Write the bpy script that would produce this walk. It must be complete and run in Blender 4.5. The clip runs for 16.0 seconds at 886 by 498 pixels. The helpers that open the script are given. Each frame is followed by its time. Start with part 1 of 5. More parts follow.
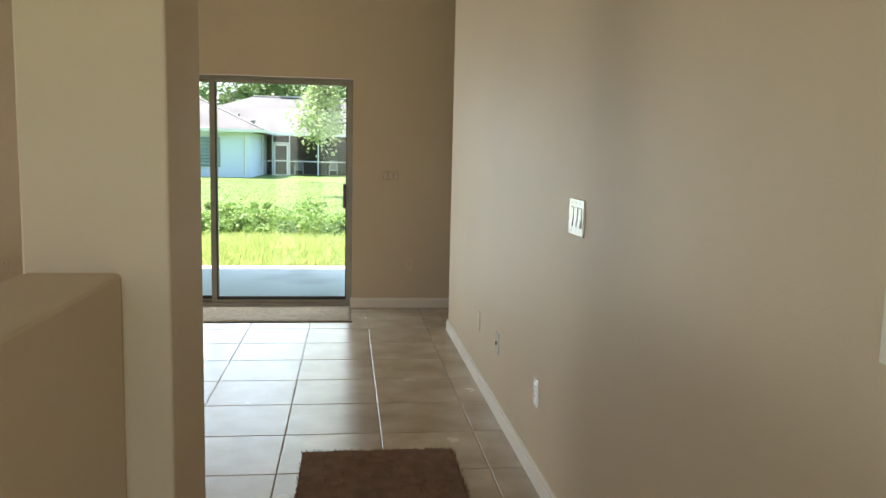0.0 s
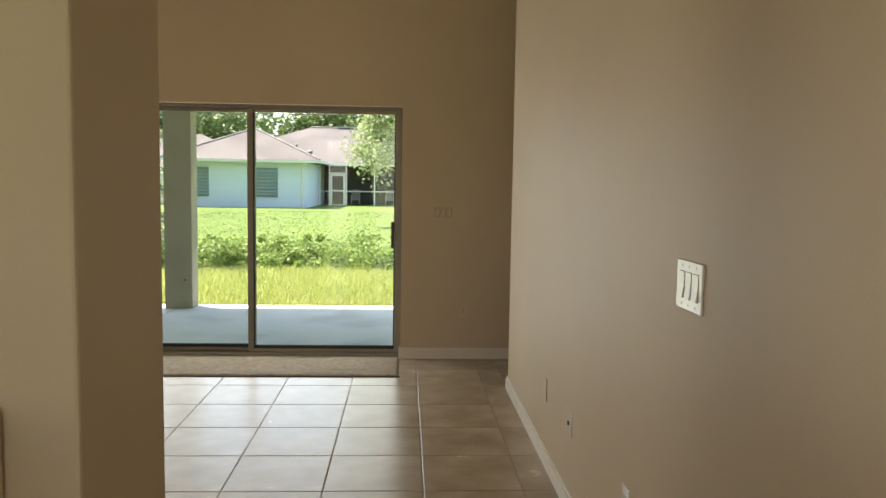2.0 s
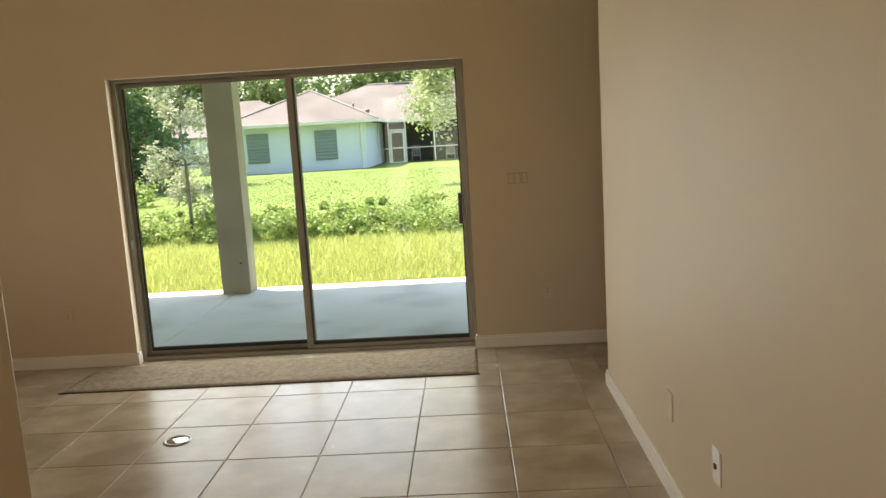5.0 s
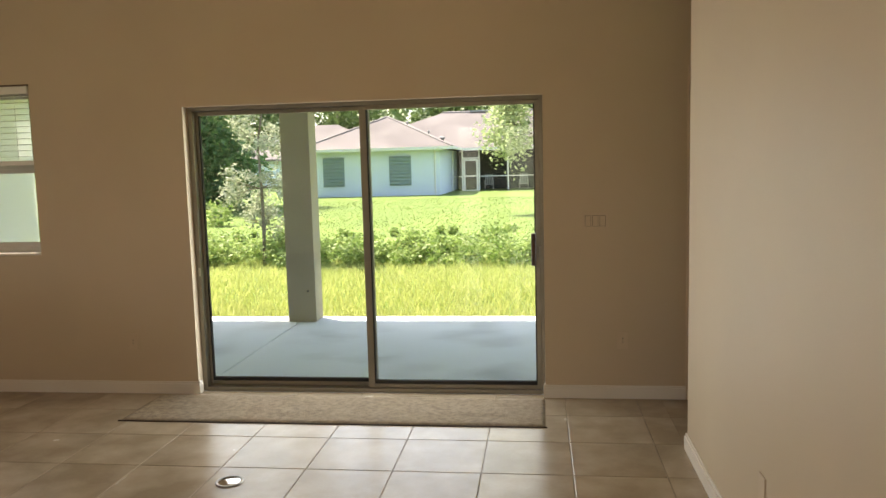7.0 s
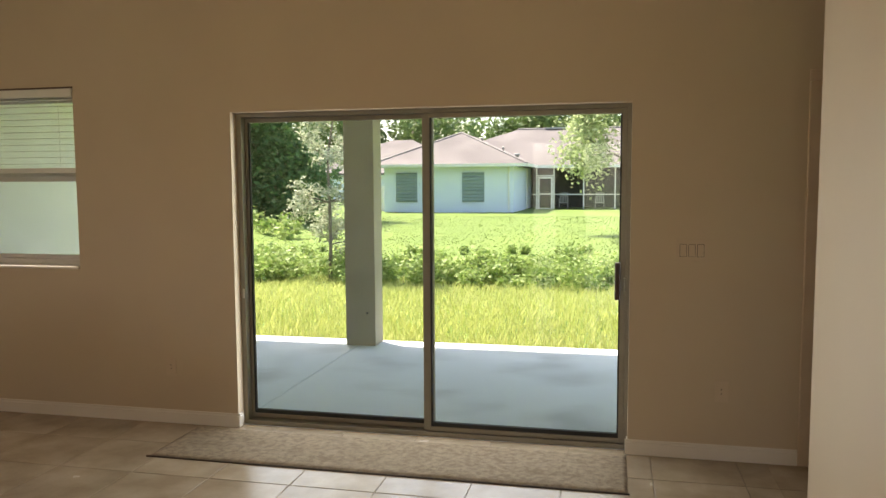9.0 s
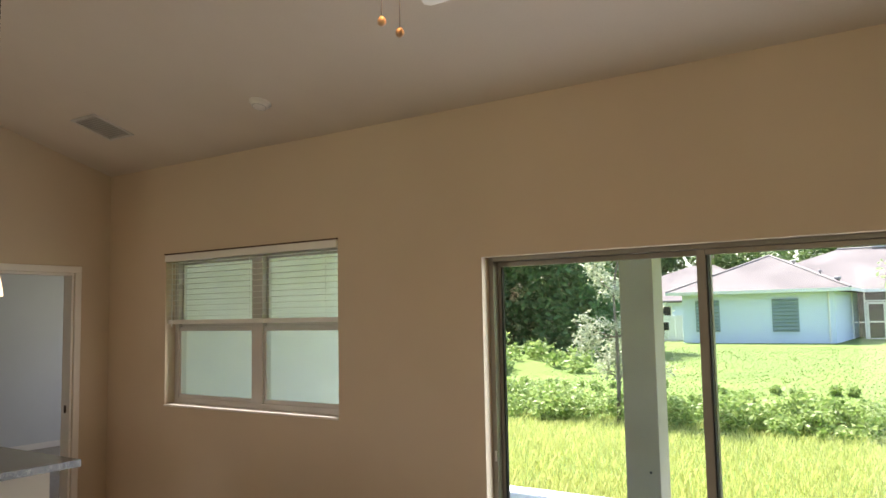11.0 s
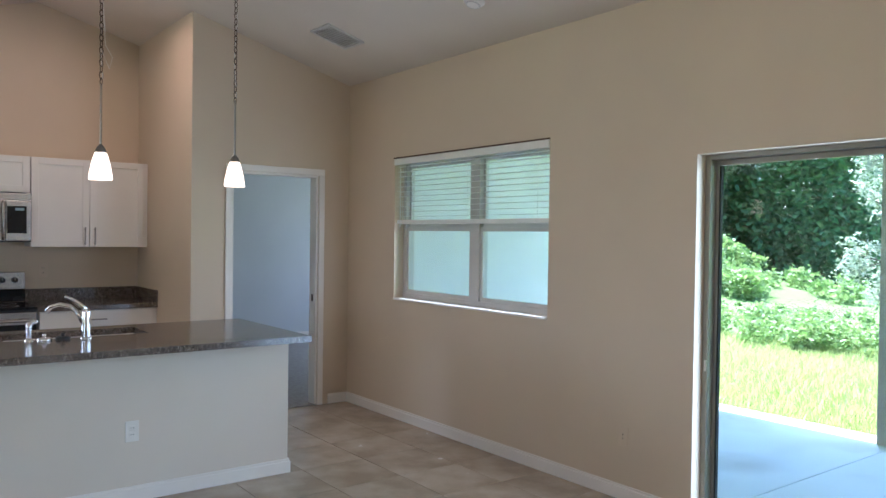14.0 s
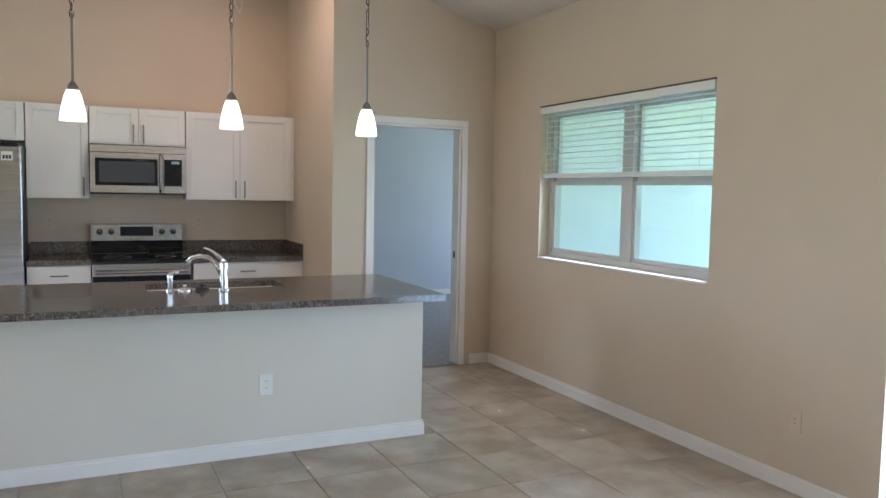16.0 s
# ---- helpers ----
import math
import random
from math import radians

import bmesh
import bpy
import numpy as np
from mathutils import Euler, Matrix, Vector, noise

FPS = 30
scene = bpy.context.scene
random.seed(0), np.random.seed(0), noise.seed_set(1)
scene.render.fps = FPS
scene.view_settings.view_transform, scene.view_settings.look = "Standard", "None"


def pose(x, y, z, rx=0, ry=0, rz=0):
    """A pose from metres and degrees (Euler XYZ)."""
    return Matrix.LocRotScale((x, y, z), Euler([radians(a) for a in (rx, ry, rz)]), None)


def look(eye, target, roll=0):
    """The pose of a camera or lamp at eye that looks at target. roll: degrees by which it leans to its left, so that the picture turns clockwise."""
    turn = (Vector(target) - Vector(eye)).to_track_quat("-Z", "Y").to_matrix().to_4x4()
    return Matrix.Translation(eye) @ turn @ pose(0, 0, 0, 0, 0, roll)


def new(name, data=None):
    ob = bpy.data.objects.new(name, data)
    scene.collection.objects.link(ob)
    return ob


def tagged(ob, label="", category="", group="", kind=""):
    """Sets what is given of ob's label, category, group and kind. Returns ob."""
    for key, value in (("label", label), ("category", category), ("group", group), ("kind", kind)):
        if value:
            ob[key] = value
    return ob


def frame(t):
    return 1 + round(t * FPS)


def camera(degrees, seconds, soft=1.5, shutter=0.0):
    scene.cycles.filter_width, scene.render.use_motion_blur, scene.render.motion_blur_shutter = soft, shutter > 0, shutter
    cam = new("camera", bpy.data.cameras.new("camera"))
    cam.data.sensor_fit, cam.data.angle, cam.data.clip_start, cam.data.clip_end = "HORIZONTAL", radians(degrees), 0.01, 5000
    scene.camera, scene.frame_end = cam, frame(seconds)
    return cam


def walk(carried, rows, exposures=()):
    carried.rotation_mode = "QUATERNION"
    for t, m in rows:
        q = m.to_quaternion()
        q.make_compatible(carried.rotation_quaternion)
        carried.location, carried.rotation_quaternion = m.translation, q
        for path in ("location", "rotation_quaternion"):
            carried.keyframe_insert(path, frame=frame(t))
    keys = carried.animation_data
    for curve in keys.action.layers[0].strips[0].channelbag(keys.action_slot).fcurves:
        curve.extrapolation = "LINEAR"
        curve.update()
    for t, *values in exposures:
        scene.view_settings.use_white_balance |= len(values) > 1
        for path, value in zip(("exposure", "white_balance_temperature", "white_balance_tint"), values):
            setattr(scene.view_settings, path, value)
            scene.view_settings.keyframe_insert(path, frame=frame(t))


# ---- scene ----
# camera and its walk: seconds, eye, target, roll
cam = camera(59.9, 16.0)
PATH = [
    (0, (0.012, 0.266, 1.349), (0.26, 2.236, 1.109), 1.3),
    (0.5, (0.038, 0.491, 1.36), (0.284, 2.465, 1.155), 0.7),
    (1, (0.074, 0.672, 1.354), (0.123, 2.663, 1.176), 1.6),
    (1.5, (0.112, 0.822, 1.368), (0.178, 2.813, 1.186), 2.1),
    (2, (0.08, 0.952, 1.397), (0.181, 2.942, 1.227), 0.9),
    (2.5, (0.098, 1.133, 1.446), (0.087, 3.127, 1.288), 0.3),
    (3, (0.144, 1.307, 1.502), (0.043, 3.298, 1.344), 1.2),
    (3.2, (0.139, 1.373, 1.504), (0.035, 3.363, 1.34), 0.3),
    (5.3, (0.007, 1.794, 1.48), (-0.088, 3.763, 1.141), -4.1),
    (5.5, (-0.021, 1.797, 1.464), (-0.183, 3.757, 1.104), -4.3),
    (6, (-0.051, 1.831, 1.505), (-0.306, 3.784, 1.157), -2.7),
    (6.5, (-0.028, 1.918, 1.546), (-0.271, 3.887, 1.292), -1.3),
    (7, (0.028, 1.995, 1.55), (-0.221, 3.967, 1.333), -1.5),
    (7.5, (0.026, 2.119, 1.559), (-0.246, 4.09, 1.353), -0.7),
    (8, (-0.017, 2.319, 1.572), (-0.309, 4.289, 1.396), 0.1),
    (8.2, (-0.041, 2.373, 1.569), (-0.333, 4.343, 1.391), -0.1),
    (10.3, (-0.023, 3.022, 1.522), (-0.926, 4.805, 1.445), -0.3),
    (10.5, (-0.045, 3.082, 1.595), (-1.017, 4.829, 1.582), -0.3),
    (11, (-0.048, 3.219, 1.662), (-1.17, 4.867, 1.831), -1.1),
    (11.5, (0.002, 3.3, 1.713), (-1.214, 4.854, 2.039), -0.6),
    (12, (0.056, 3.358, 1.709), (-1.21, 4.812, 2.242), 0.4),
    (12.5, (0.104, 3.404, 1.695), (-1.205, 4.819, 2.232), 0.8),
    (13, (0.127, 3.431, 1.626), (-1.286, 4.814, 1.926), 1.2),
    (13.5, (0.127, 3.442, 1.579), (-1.394, 4.737, 1.695), 1.4),
    (14, (0.112, 3.439, 1.53), (-1.483, 4.645, 1.496), 0.8),
    (14.5, (0.125, 3.452, 1.502), (-1.508, 4.602, 1.405), -0.2),
    (15, (0.112, 3.481, 1.485), (-1.535, 4.609, 1.364), -0.4),
    (15.5, (0.029, 3.582, 1.484), (-1.657, 4.647, 1.33), 0.7),
    (16, (-0.136, 3.707, 1.499), (-1.935, 4.568, 1.351), 1.1),
]

# seconds, stops, kelvin, tint
EXPOSURES = [
    (0.0, 2.06, 6550, 9),
    (1.5, 1.82, 7400, 13),
    (2.0, 1.66, 7500, 14),
    (3.0, 1.75, 8600, 17),
    (5.5, 1.78, 7750, 14),
    (7.0, 1.78, 7850, 17),
    (8.2, 1.76, 7700, 17),
    (10.5, 1.53, 7750, 18),
    (11.0, 1.93, 6850, 18),
    (11.5, 1.90, 5900, 15),
    (12.0, 1.92, 5100, 9),
    (12.5, 2.02, 4900, 6),
    (13.0, 2.40, 4830, 8),
    (13.5, 2.51, 4900, 11),
    (14.5, 2.58, 5020, 13),
    (15.5, 2.62, 5100, 13),
    (16.0, 2.89, 4980, 10),
]
walk(cam, [(t, look(eye, target, roll)) for t, eye, target, roll in PATH], EXPOSURES)

# ---- world and sun ----
SUN_TO = Vector((-0.41, 0.29, 1.0)).normalized()   # towards the sun
elev = math.asin(SUN_TO.z)
azim = math.atan2(SUN_TO.x, SUN_TO.y)
world = bpy.data.worlds.new("world")
scene.world = world
world.use_nodes = True
wn = world.node_tree
sky = wn.nodes.new("ShaderNodeTexSky")
sky.sky_type = "NISHITA"
sky.sun_disc = False
sky.sun_elevation = elev
sky.sun_rotation = azim
sky.air_density, sky.dust_density = 1.0, 1.5
wn.nodes["Background"].inputs["Strength"].default_value = 0.15
wn.links.new(sky.outputs["Color"], wn.nodes["Background"].inputs["Color"])
sun = new("sun", bpy.data.lights.new("sun", "SUN"))
sun.data.energy, sun.data.angle, sun.data.color = 5.0, radians(0.6), (1.0, 0.95, 0.86)
sun.matrix_world = look(SUN_TO * 40, (0, 0, 0))


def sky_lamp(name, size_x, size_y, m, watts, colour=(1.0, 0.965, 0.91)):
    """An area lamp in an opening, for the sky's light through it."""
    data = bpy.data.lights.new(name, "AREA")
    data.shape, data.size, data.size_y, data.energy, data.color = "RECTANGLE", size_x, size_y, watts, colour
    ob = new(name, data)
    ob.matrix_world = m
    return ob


sky_lamp("daylight_patio_door", 2.35, 1.88, look((-1.15, 7.06, 1.0), (-1.16, 0, 0.9)), 10.8, (0.80, 0.92, 1.0))
sky_lamp("daylight_window", 1.7, 0.58, look((-4.37, 7.03, 1.29), (-4.37, 0, 1.4)), 1.9)
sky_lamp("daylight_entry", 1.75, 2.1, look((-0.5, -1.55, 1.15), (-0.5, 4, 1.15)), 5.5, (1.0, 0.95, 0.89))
sky_lamp("daylight_front_window", 2.0, 1.5, look((-7.48, 0.8, 1.6), (0, 1.6, 1.3)), 12.5)
sky_lamp("daylight_bedroom", 1.7, 1.2, look((-8.3, 10.5, 1.55), (-8.3, 5, 1.2)), 5, (0.93, 0.96, 1.0))

# ---- materials ----


def tree_of(name):
    m = bpy.data.materials.new(name)
    m.use_nodes = True
    nt = m.node_tree
    return m, nt, nt.nodes["Principled BSDF"]


def mottled(name, a, b, scale=4.0, rough=0.6, grain=0.0, grain_scale=120.0, bump=0.0, metal=0.0, spread=(0.35, 0.65),
            random=0.0, spec=0.5, coat=0.0, detail=4.0, rough_var=0.0, stretch=(1, 1, 1), speck=None):
    """A surface of two tones in soft patches, with finer grain, relief and a tone of its own for each object."""
    m, nt, p = tree_of(name)
    N, L = nt.nodes, nt.links
    tc = N.new("ShaderNodeTexCoord")
    mp = N.new("ShaderNodeMapping")
    mp.inputs["Scale"].default_value = stretch
    L.new(tc.outputs["Object"], mp.inputs["Vector"])
    big = N.new("ShaderNodeTexNoise")
    big.inputs["Scale"].default_value, big.inputs["Detail"].default_value = scale, detail
    ramp = N.new("ShaderNodeMapRange")
    ramp.inputs["From Min"].default_value, ramp.inputs["From Max"].default_value = spread
    fine = N.new("ShaderNodeTexNoise")
    fine.inputs["Scale"].default_value, fine.inputs["Detail"].default_value = grain_scale, 3.0
    vec = mp.outputs["Vector"]
    info = N.new("ShaderNodeObjectInfo")
    if random:
        add = N.new("ShaderNodeVectorMath")
        add.operation = "MULTIPLY_ADD"
        L.new(info.outputs["Random"], add.inputs[0])
        add.inputs[1].default_value = (37, 53, 71)
        L.new(vec, add.inputs[2])
        vec = add.outputs[0]
    L.new(vec, big.inputs["Vector"])
    L.new(vec, fine.inputs["Vector"])
    L.new(big.outputs["Fac"], ramp.inputs["Value"])
    mix = N.new("ShaderNodeMix")
    mix.data_type = "RGBA"
    mix.inputs["A"].default_value, mix.inputs["B"].default_value = (*a, 1), (*b, 1)
    L.new(ramp.outputs["Result"], mix.inputs["Factor"])
    col = mix.outputs["Result"]
    if grain or random:
        val = N.new("ShaderNodeMath")
        val.operation = "MULTIPLY_ADD"
        L.new(fine.outputs["Fac"], val.inputs[0])
        val.inputs[1].default_value, val.inputs[2].default_value = grain * 2, 1 - grain
        out = val.outputs[0]
        if random:
            rnd = N.new("ShaderNodeMath")
            rnd.operation = "MULTIPLY_ADD"
            L.new(info.outputs["Random"], rnd.inputs[0])
            rnd.inputs[1].default_value, rnd.inputs[2].default_value = random, 1 - random / 2
            both = N.new("ShaderNodeMath")
            both.operation = "MULTIPLY"
            L.new(out, both.inputs[0])
            L.new(rnd.outputs[0], both.inputs[1])
            out = both.outputs[0]
        hsv = N.new("ShaderNodeHueSaturation")
        L.new(col, hsv.inputs["Color"])
        L.new(out, hsv.inputs["Value"])
        col = hsv.outputs["Color"]
    if speck:
        size, amount, dark, light = speck
        vor = N.new("ShaderNodeTexVoronoi")
        vor.inputs["Scale"].default_value = size
        L.new(vec, vor.inputs["Vector"])
        sep = N.new("ShaderNodeSeparateColor")
        L.new(vor.outputs["Color"], sep.inputs["Color"])
        for chan, limit, tone in (("Red", 1 - amount, dark), ("Green", 1 - amount * 0.7, light)):
            gt = N.new("ShaderNodeMath")
            gt.operation = "GREATER_THAN"
            gt.inputs[1].default_value = limit
            L.new(sep.outputs[chan], gt.inputs[0])
            mx = N.new("ShaderNodeMix")
            mx.data_type = "RGBA"
            L.new(gt.outputs[0], mx.inputs["Factor"])
            L.new(col, mx.inputs["A"])
            mx.inputs["B"].default_value = (*tone, 1)
            col = mx.outputs["Result"]
    L.new(col, p.inputs["Base Color"])
    p.inputs["Roughness"].default_value, p.inputs["Metallic"].default_value = rough, metal
    p.inputs["Specular IOR Level"].default_value, p.inputs["Coat Weight"].default_value = spec, coat
    if rough_var:
        rr = N.new("ShaderNodeMapRange")
        rr.inputs["To Min"].default_value, rr.inputs["To Max"].default_value = rough - rough_var, rough + rough_var
        L.new(big.outputs["Fac"], rr.inputs["Value"])
        L.new(rr.outputs["Result"], p.inputs["Roughness"])
    if bump:
        bp = N.new("ShaderNodeBump")
        bp.inputs["Strength"].default_value, bp.inputs["Distance"].default_value = bump, 0.004
        L.new(fine.outputs["Fac"], bp.inputs["Height"])
        L.new(bp.outputs["Normal"], p.inputs["Normal"])
    return m


def glass(name, tint=(0.95, 0.98, 0.97)):
    m, nt, p = tree_of(name)
    N, L = nt.nodes, nt.links
    N.remove(p)
    clear, gloss, mix = N.new("ShaderNodeBsdfTransparent"), N.new("ShaderNodeBsdfGlossy"), N.new("ShaderNodeMixShader")
    edge, power, fac = N.new("ShaderNodeLayerWeight"), N.new("ShaderNodeMath"), N.new("ShaderNodeMath")
    clear.inputs["Color"].default_value = (*tint, 1)
    gloss.inputs["Roughness"].default_value = 0.0
    edge.inputs["Blend"].default_value = 0.5
    power.operation, fac.operation = "POWER", "MULTIPLY_ADD"
    power.inputs[1].default_value = 5.0
    fac.inputs[1].default_value, fac.inputs[2].default_value = 0.9, 0.03
    L.new(edge.outputs["Facing"], power.inputs[0])
    L.new(power.outputs[0], fac.inputs[0])
    L.new(fac.outputs[0], mix.inputs[0])
    L.new(clear.outputs[0], mix.inputs[1])
    L.new(gloss.outputs[0], mix.inputs[2])
    L.new(mix.outputs[0], N["Material Output"].inputs["Surface"])
    return m


def lit_glass(name, colour, strength):
    m, nt, p = tree_of(name)
    p.inputs["Base Color"].default_value = (0.9, 0.86, 0.78, 1)
    p.inputs["Roughness"].default_value = 0.3
    p.inputs["Emission Color"].default_value = (*colour, 1)
    p.inputs["Emission Strength"].default_value = strength
    return m


def foliage(name, a, b, trans=0.35):
    """Leaves: each leaf has a tone of its own, and light comes through."""
    m, nt, p = tree_of(name)
    N, L = nt.nodes, nt.links
    geo = N.new("ShaderNodeNewGeometry")
    mix = N.new("ShaderNodeMix")
    mix.data_type = "RGBA"
    mix.inputs["A"].default_value, mix.inputs["B"].default_value = (*a, 1), (*b, 1)
    L.new(geo.outputs["Random Per Island"], mix.inputs["Factor"])
    L.new(mix.outputs["Result"], p.inputs["Base Color"])
    p.inputs["Roughness"].default_value = 0.55
    tl = N.new("ShaderNodeBsdfTranslucent")
    L.new(mix.outputs["Result"], tl.inputs["Color"])
    ms = N.new("ShaderNodeMixShader")
    ms.inputs[0].default_value = trans
    L.new(p.outputs[0], ms.inputs[1])
    L.new(tl.outputs[0], ms.inputs[2])
    L.new(ms.outputs[0], N["Material Output"].inputs["Surface"])
    return m


M_WALL = mottled("wall_paint", (0.60, 0.492, 0.36), (0.63, 0.522, 0.385), 1.3, 0.55, 0.02, 160, 0.12, rough_var=0.06)
M_CEIL = mottled("ceiling_paint", (0.61, 0.54, 0.46), (0.64, 0.57, 0.49), 1.5, 0.8, 0.03, 90, 0.25)
M_ISLAND = mottled("island_paint", (0.66, 0.59, 0.49), (0.69, 0.62, 0.52), 1.3, 0.5, 0.02, 160, 0.12)
M_TRIM = mottled("white_trim_paint", (0.78, 0.735, 0.67), (0.82, 0.775, 0.71), 3, 0.35, 0.01, 60)
M_TILE = mottled("beige_ceramic_tile", (0.32, 0.255, 0.18), (0.46, 0.38, 0.285), 3.6, 0.25, 0.06, 60, 0.03, random=0.09, spread=(0.36, 0.66), detail=7, rough_var=0.06, spec=0.33)
M_GROUT = mottled("grout", (0.23, 0.185, 0.14), (0.30, 0.24, 0.18), 9, 0.9, 0.05)
M_BRONZE = mottled("aluminium_door_frame", (0.27, 0.25, 0.21), (0.31, 0.285, 0.24), 6, 0.42, 0.02, 200, metal=0.35)
M_WHITEVINYL = mottled("white_vinyl", (0.58, 0.56, 0.52), (0.63, 0.61, 0.57), 4, 0.4, 0.01)
M_GASKET = mottled("black_gasket", (0.012, 0.012, 0.012), (0.02, 0.02, 0.02), 5, 0.6)
M_GLASS = glass("clear_glass")
M_DARKHANDLE = mottled("dark_wood_handle", (0.035, 0.014, 0.008), (0.06, 0.022, 0.012), 12, 0.4, 0.1)
M_MAT = mottled("woven_runner", (0.22, 0.165, 0.11), (0.33, 0.26, 0.18), 30, 0.95, 0.4, 210, 0.9, spread=(0.35, 0.65))
M_RUG = mottled("brown_shag", (0.12, 0.06, 0.03), (0.18, 0.095, 0.048), 16, 1.0, 0.4, 220, 1.0)
M_RUGEDGE = mottled("dark_rug_edge", (0.03, 0.02, 0.012), (0.05, 0.03, 0.02), 10, 0.9)
M_PLATE = mottled("white_plastic_plate", (0.78, 0.76, 0.70), (0.82, 0.80, 0.74), 10, 0.14, 0.0)
M_PLATEBEIGE = mottled("painted_plate", (0.615, 0.50, 0.375), (0.64, 0.525, 0.395), 10, 0.45, 0.0)
M_SLOT = mottled("dark_slot", (0.02, 0.02, 0.02), (0.03, 0.03, 0.03), 10, 0.5)
M_STEEL = mottled("brushed_steel", (0.40, 0.39, 0.375), (0.49, 0.48, 0.46), 3, 0.26, 0.06, 40, 0.05, metal=1.0, stretch=(1, 1, 14))
M_CHROME = mottled("chrome", (0.72, 0.72, 0.73), (0.78, 0.78, 0.79), 4, 0.07, metal=1.0)
M_NICKEL = mottled("satin_nickel", (0.24, 0.225, 0.205), (0.30, 0.28, 0.25), 8, 0.32, metal=1.0)
M_OLDBRONZE = mottled("aged_bronze", (0.09, 0.06, 0.04), (0.14, 0.10, 0.07), 20, 0.4, 0.1, metal=0.8)
M_BLACKGLASS = mottled("black_glass", (0.006, 0.006, 0.007), (0.010, 0.010, 0.011), 4, 0.08, spec=0.3)
M_BLACK = mottled("black_plastic", (0.015, 0.015, 0.015), (0.022, 0.022, 0.022), 6, 0.4)
M_DISPLAY = mottled("dark_display", (0.012, 0.013, 0.015), (0.018, 0.02, 0.022), 6, 0.3, spec=0.25)
M_MESH = mottled("grey_window_mesh", (0.055, 0.058, 0.06), (0.07, 0.073, 0.076), 6, 0.35, spec=0.4)
M_CABINET = mottled("white_cabinet_paint", (0.76, 0.74, 0.69), (0.79, 0.77, 0.72), 2.5, 0.35, 0.01, 70)
M_GRANITE = mottled("brown_granite", (0.066, 0.050, 0.039), (0.14, 0.11, 0.087), 38, 0.16, 0.1, 200, spread=(0.4, 0.6), speck=(260, 0.22, (0.025, 0.02, 0.018), (0.32, 0.28, 0.235)), spec=0.6)
M_FANWHITE = mottled("fan_white_enamel", (0.74, 0.71, 0.65), (0.78, 0.75, 0.69), 5, 0.35, 0.01)
M_SHADE = lit_glass("lit_frosted_shade", (1.0, 0.55, 0.24), 2.9)
M_PENDANT = lit_glass("lit_pendant_shade", (1.0, 0.66, 0.42), 0.45)
M_RECESS = lit_glass("lit_recessed_lens", (1.0, 0.62, 0.42), 62.0)
M_KNOB = mottled("pale_wood_knob", (0.55, 0.36, 0.2), (0.65, 0.45, 0.27), 40, 0.5, 0.1)
M_VENT = mottled("grey_vent_metal", (0.52, 0.50, 0.47), (0.57, 0.55, 0.52), 10, 0.5)
M_DUCT = mottled("shaded_duct", (0.46, 0.44, 0.41), (0.50, 0.48, 0.45), 10, 0.7)
M_CARPET = mottled("grey_carpet", (0.32, 0.29, 0.26), (0.40, 0.37, 0.33), 30, 1.0, 0.25, 250, 0.8)
M_BEDWALL = mottled("bedroom_paint", (0.56, 0.57, 0.56), (0.59, 0.60, 0.59), 1.3, 0.7, 0.02, 150, 0.1)
M_SLAT = mottled("white_blind_slat", (0.78, 0.78, 0.72), (0.82, 0.82, 0.76), 5, 0.4)
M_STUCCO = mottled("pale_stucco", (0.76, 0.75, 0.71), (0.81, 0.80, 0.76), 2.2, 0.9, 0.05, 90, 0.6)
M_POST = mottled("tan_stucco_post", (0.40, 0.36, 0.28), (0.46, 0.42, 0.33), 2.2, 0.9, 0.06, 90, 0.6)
# the blue cast of sky-lit shade is mixed into the concrete's colour
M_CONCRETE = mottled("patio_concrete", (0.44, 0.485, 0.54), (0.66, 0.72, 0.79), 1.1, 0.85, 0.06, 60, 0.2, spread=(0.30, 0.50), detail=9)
M_GROUND = mottled("lawn_ground", (0.082, 0.145, 0.022), (0.135, 0.205, 0.038), 0.5, 0.95, 0.3, 25, 0.25, spread=(0.3, 0.7), detail=8)
M_GRASS = foliage("grass_blades", (0.37, 0.42, 0.12), (0.62, 0.63, 0.26), 0.45)
M_FARGRASS = foliage("far_grass_blades", (0.095, 0.16, 0.025), (0.145, 0.215, 0.042), 0.3)
# white of the porch chairs, dimmed in its colour to look faint
M_CHAIR = mottled("dimmed_white_paint", (0.30, 0.31, 0.30), (0.38, 0.39, 0.38), 4, 0.6, 0.05)
M_WEED = foliage("weed_leaves", (0.14, 0.25, 0.05), (0.38, 0.47, 0.17), 0.4)
M_SILVER = foliage("silvery_leaves", (0.26, 0.31, 0.20), (0.55, 0.58, 0.44), 0.35)
M_LEAF = foliage("oak_leaves", (0.27, 0.35, 0.17), (0.54, 0.61, 0.36), 0.4)
M_DARKLEAF = foliage("vine_leaves", (0.055, 0.14, 0.05), (0.17, 0.30, 0.11), 0.4)
M_FARLEAF = foliage("far_leaves", (0.07, 0.13, 0.04), (0.17, 0.25, 0.08), 0.3)
M_BARK = mottled("grey_bark", (0.12, 0.10, 0.08), (0.22, 0.19, 0.16), 9, 0.95, 0.3, 60, 0.8, stretch=(1, 1, 0.3))
M_SHINGLE = mottled("weathered_shingle", (0.11, 0.098, 0.102), (0.185, 0.165, 0.168), 0.5, 0.95, 0.12, 14, 0.4, spread=(0.3, 0.7), detail=8)
M_HOUSE = mottled("pale_house_stucco", (0.68, 0.78, 0.94), (0.73, 0.83, 0.97), 0.8, 0.9, 0.03, 20)
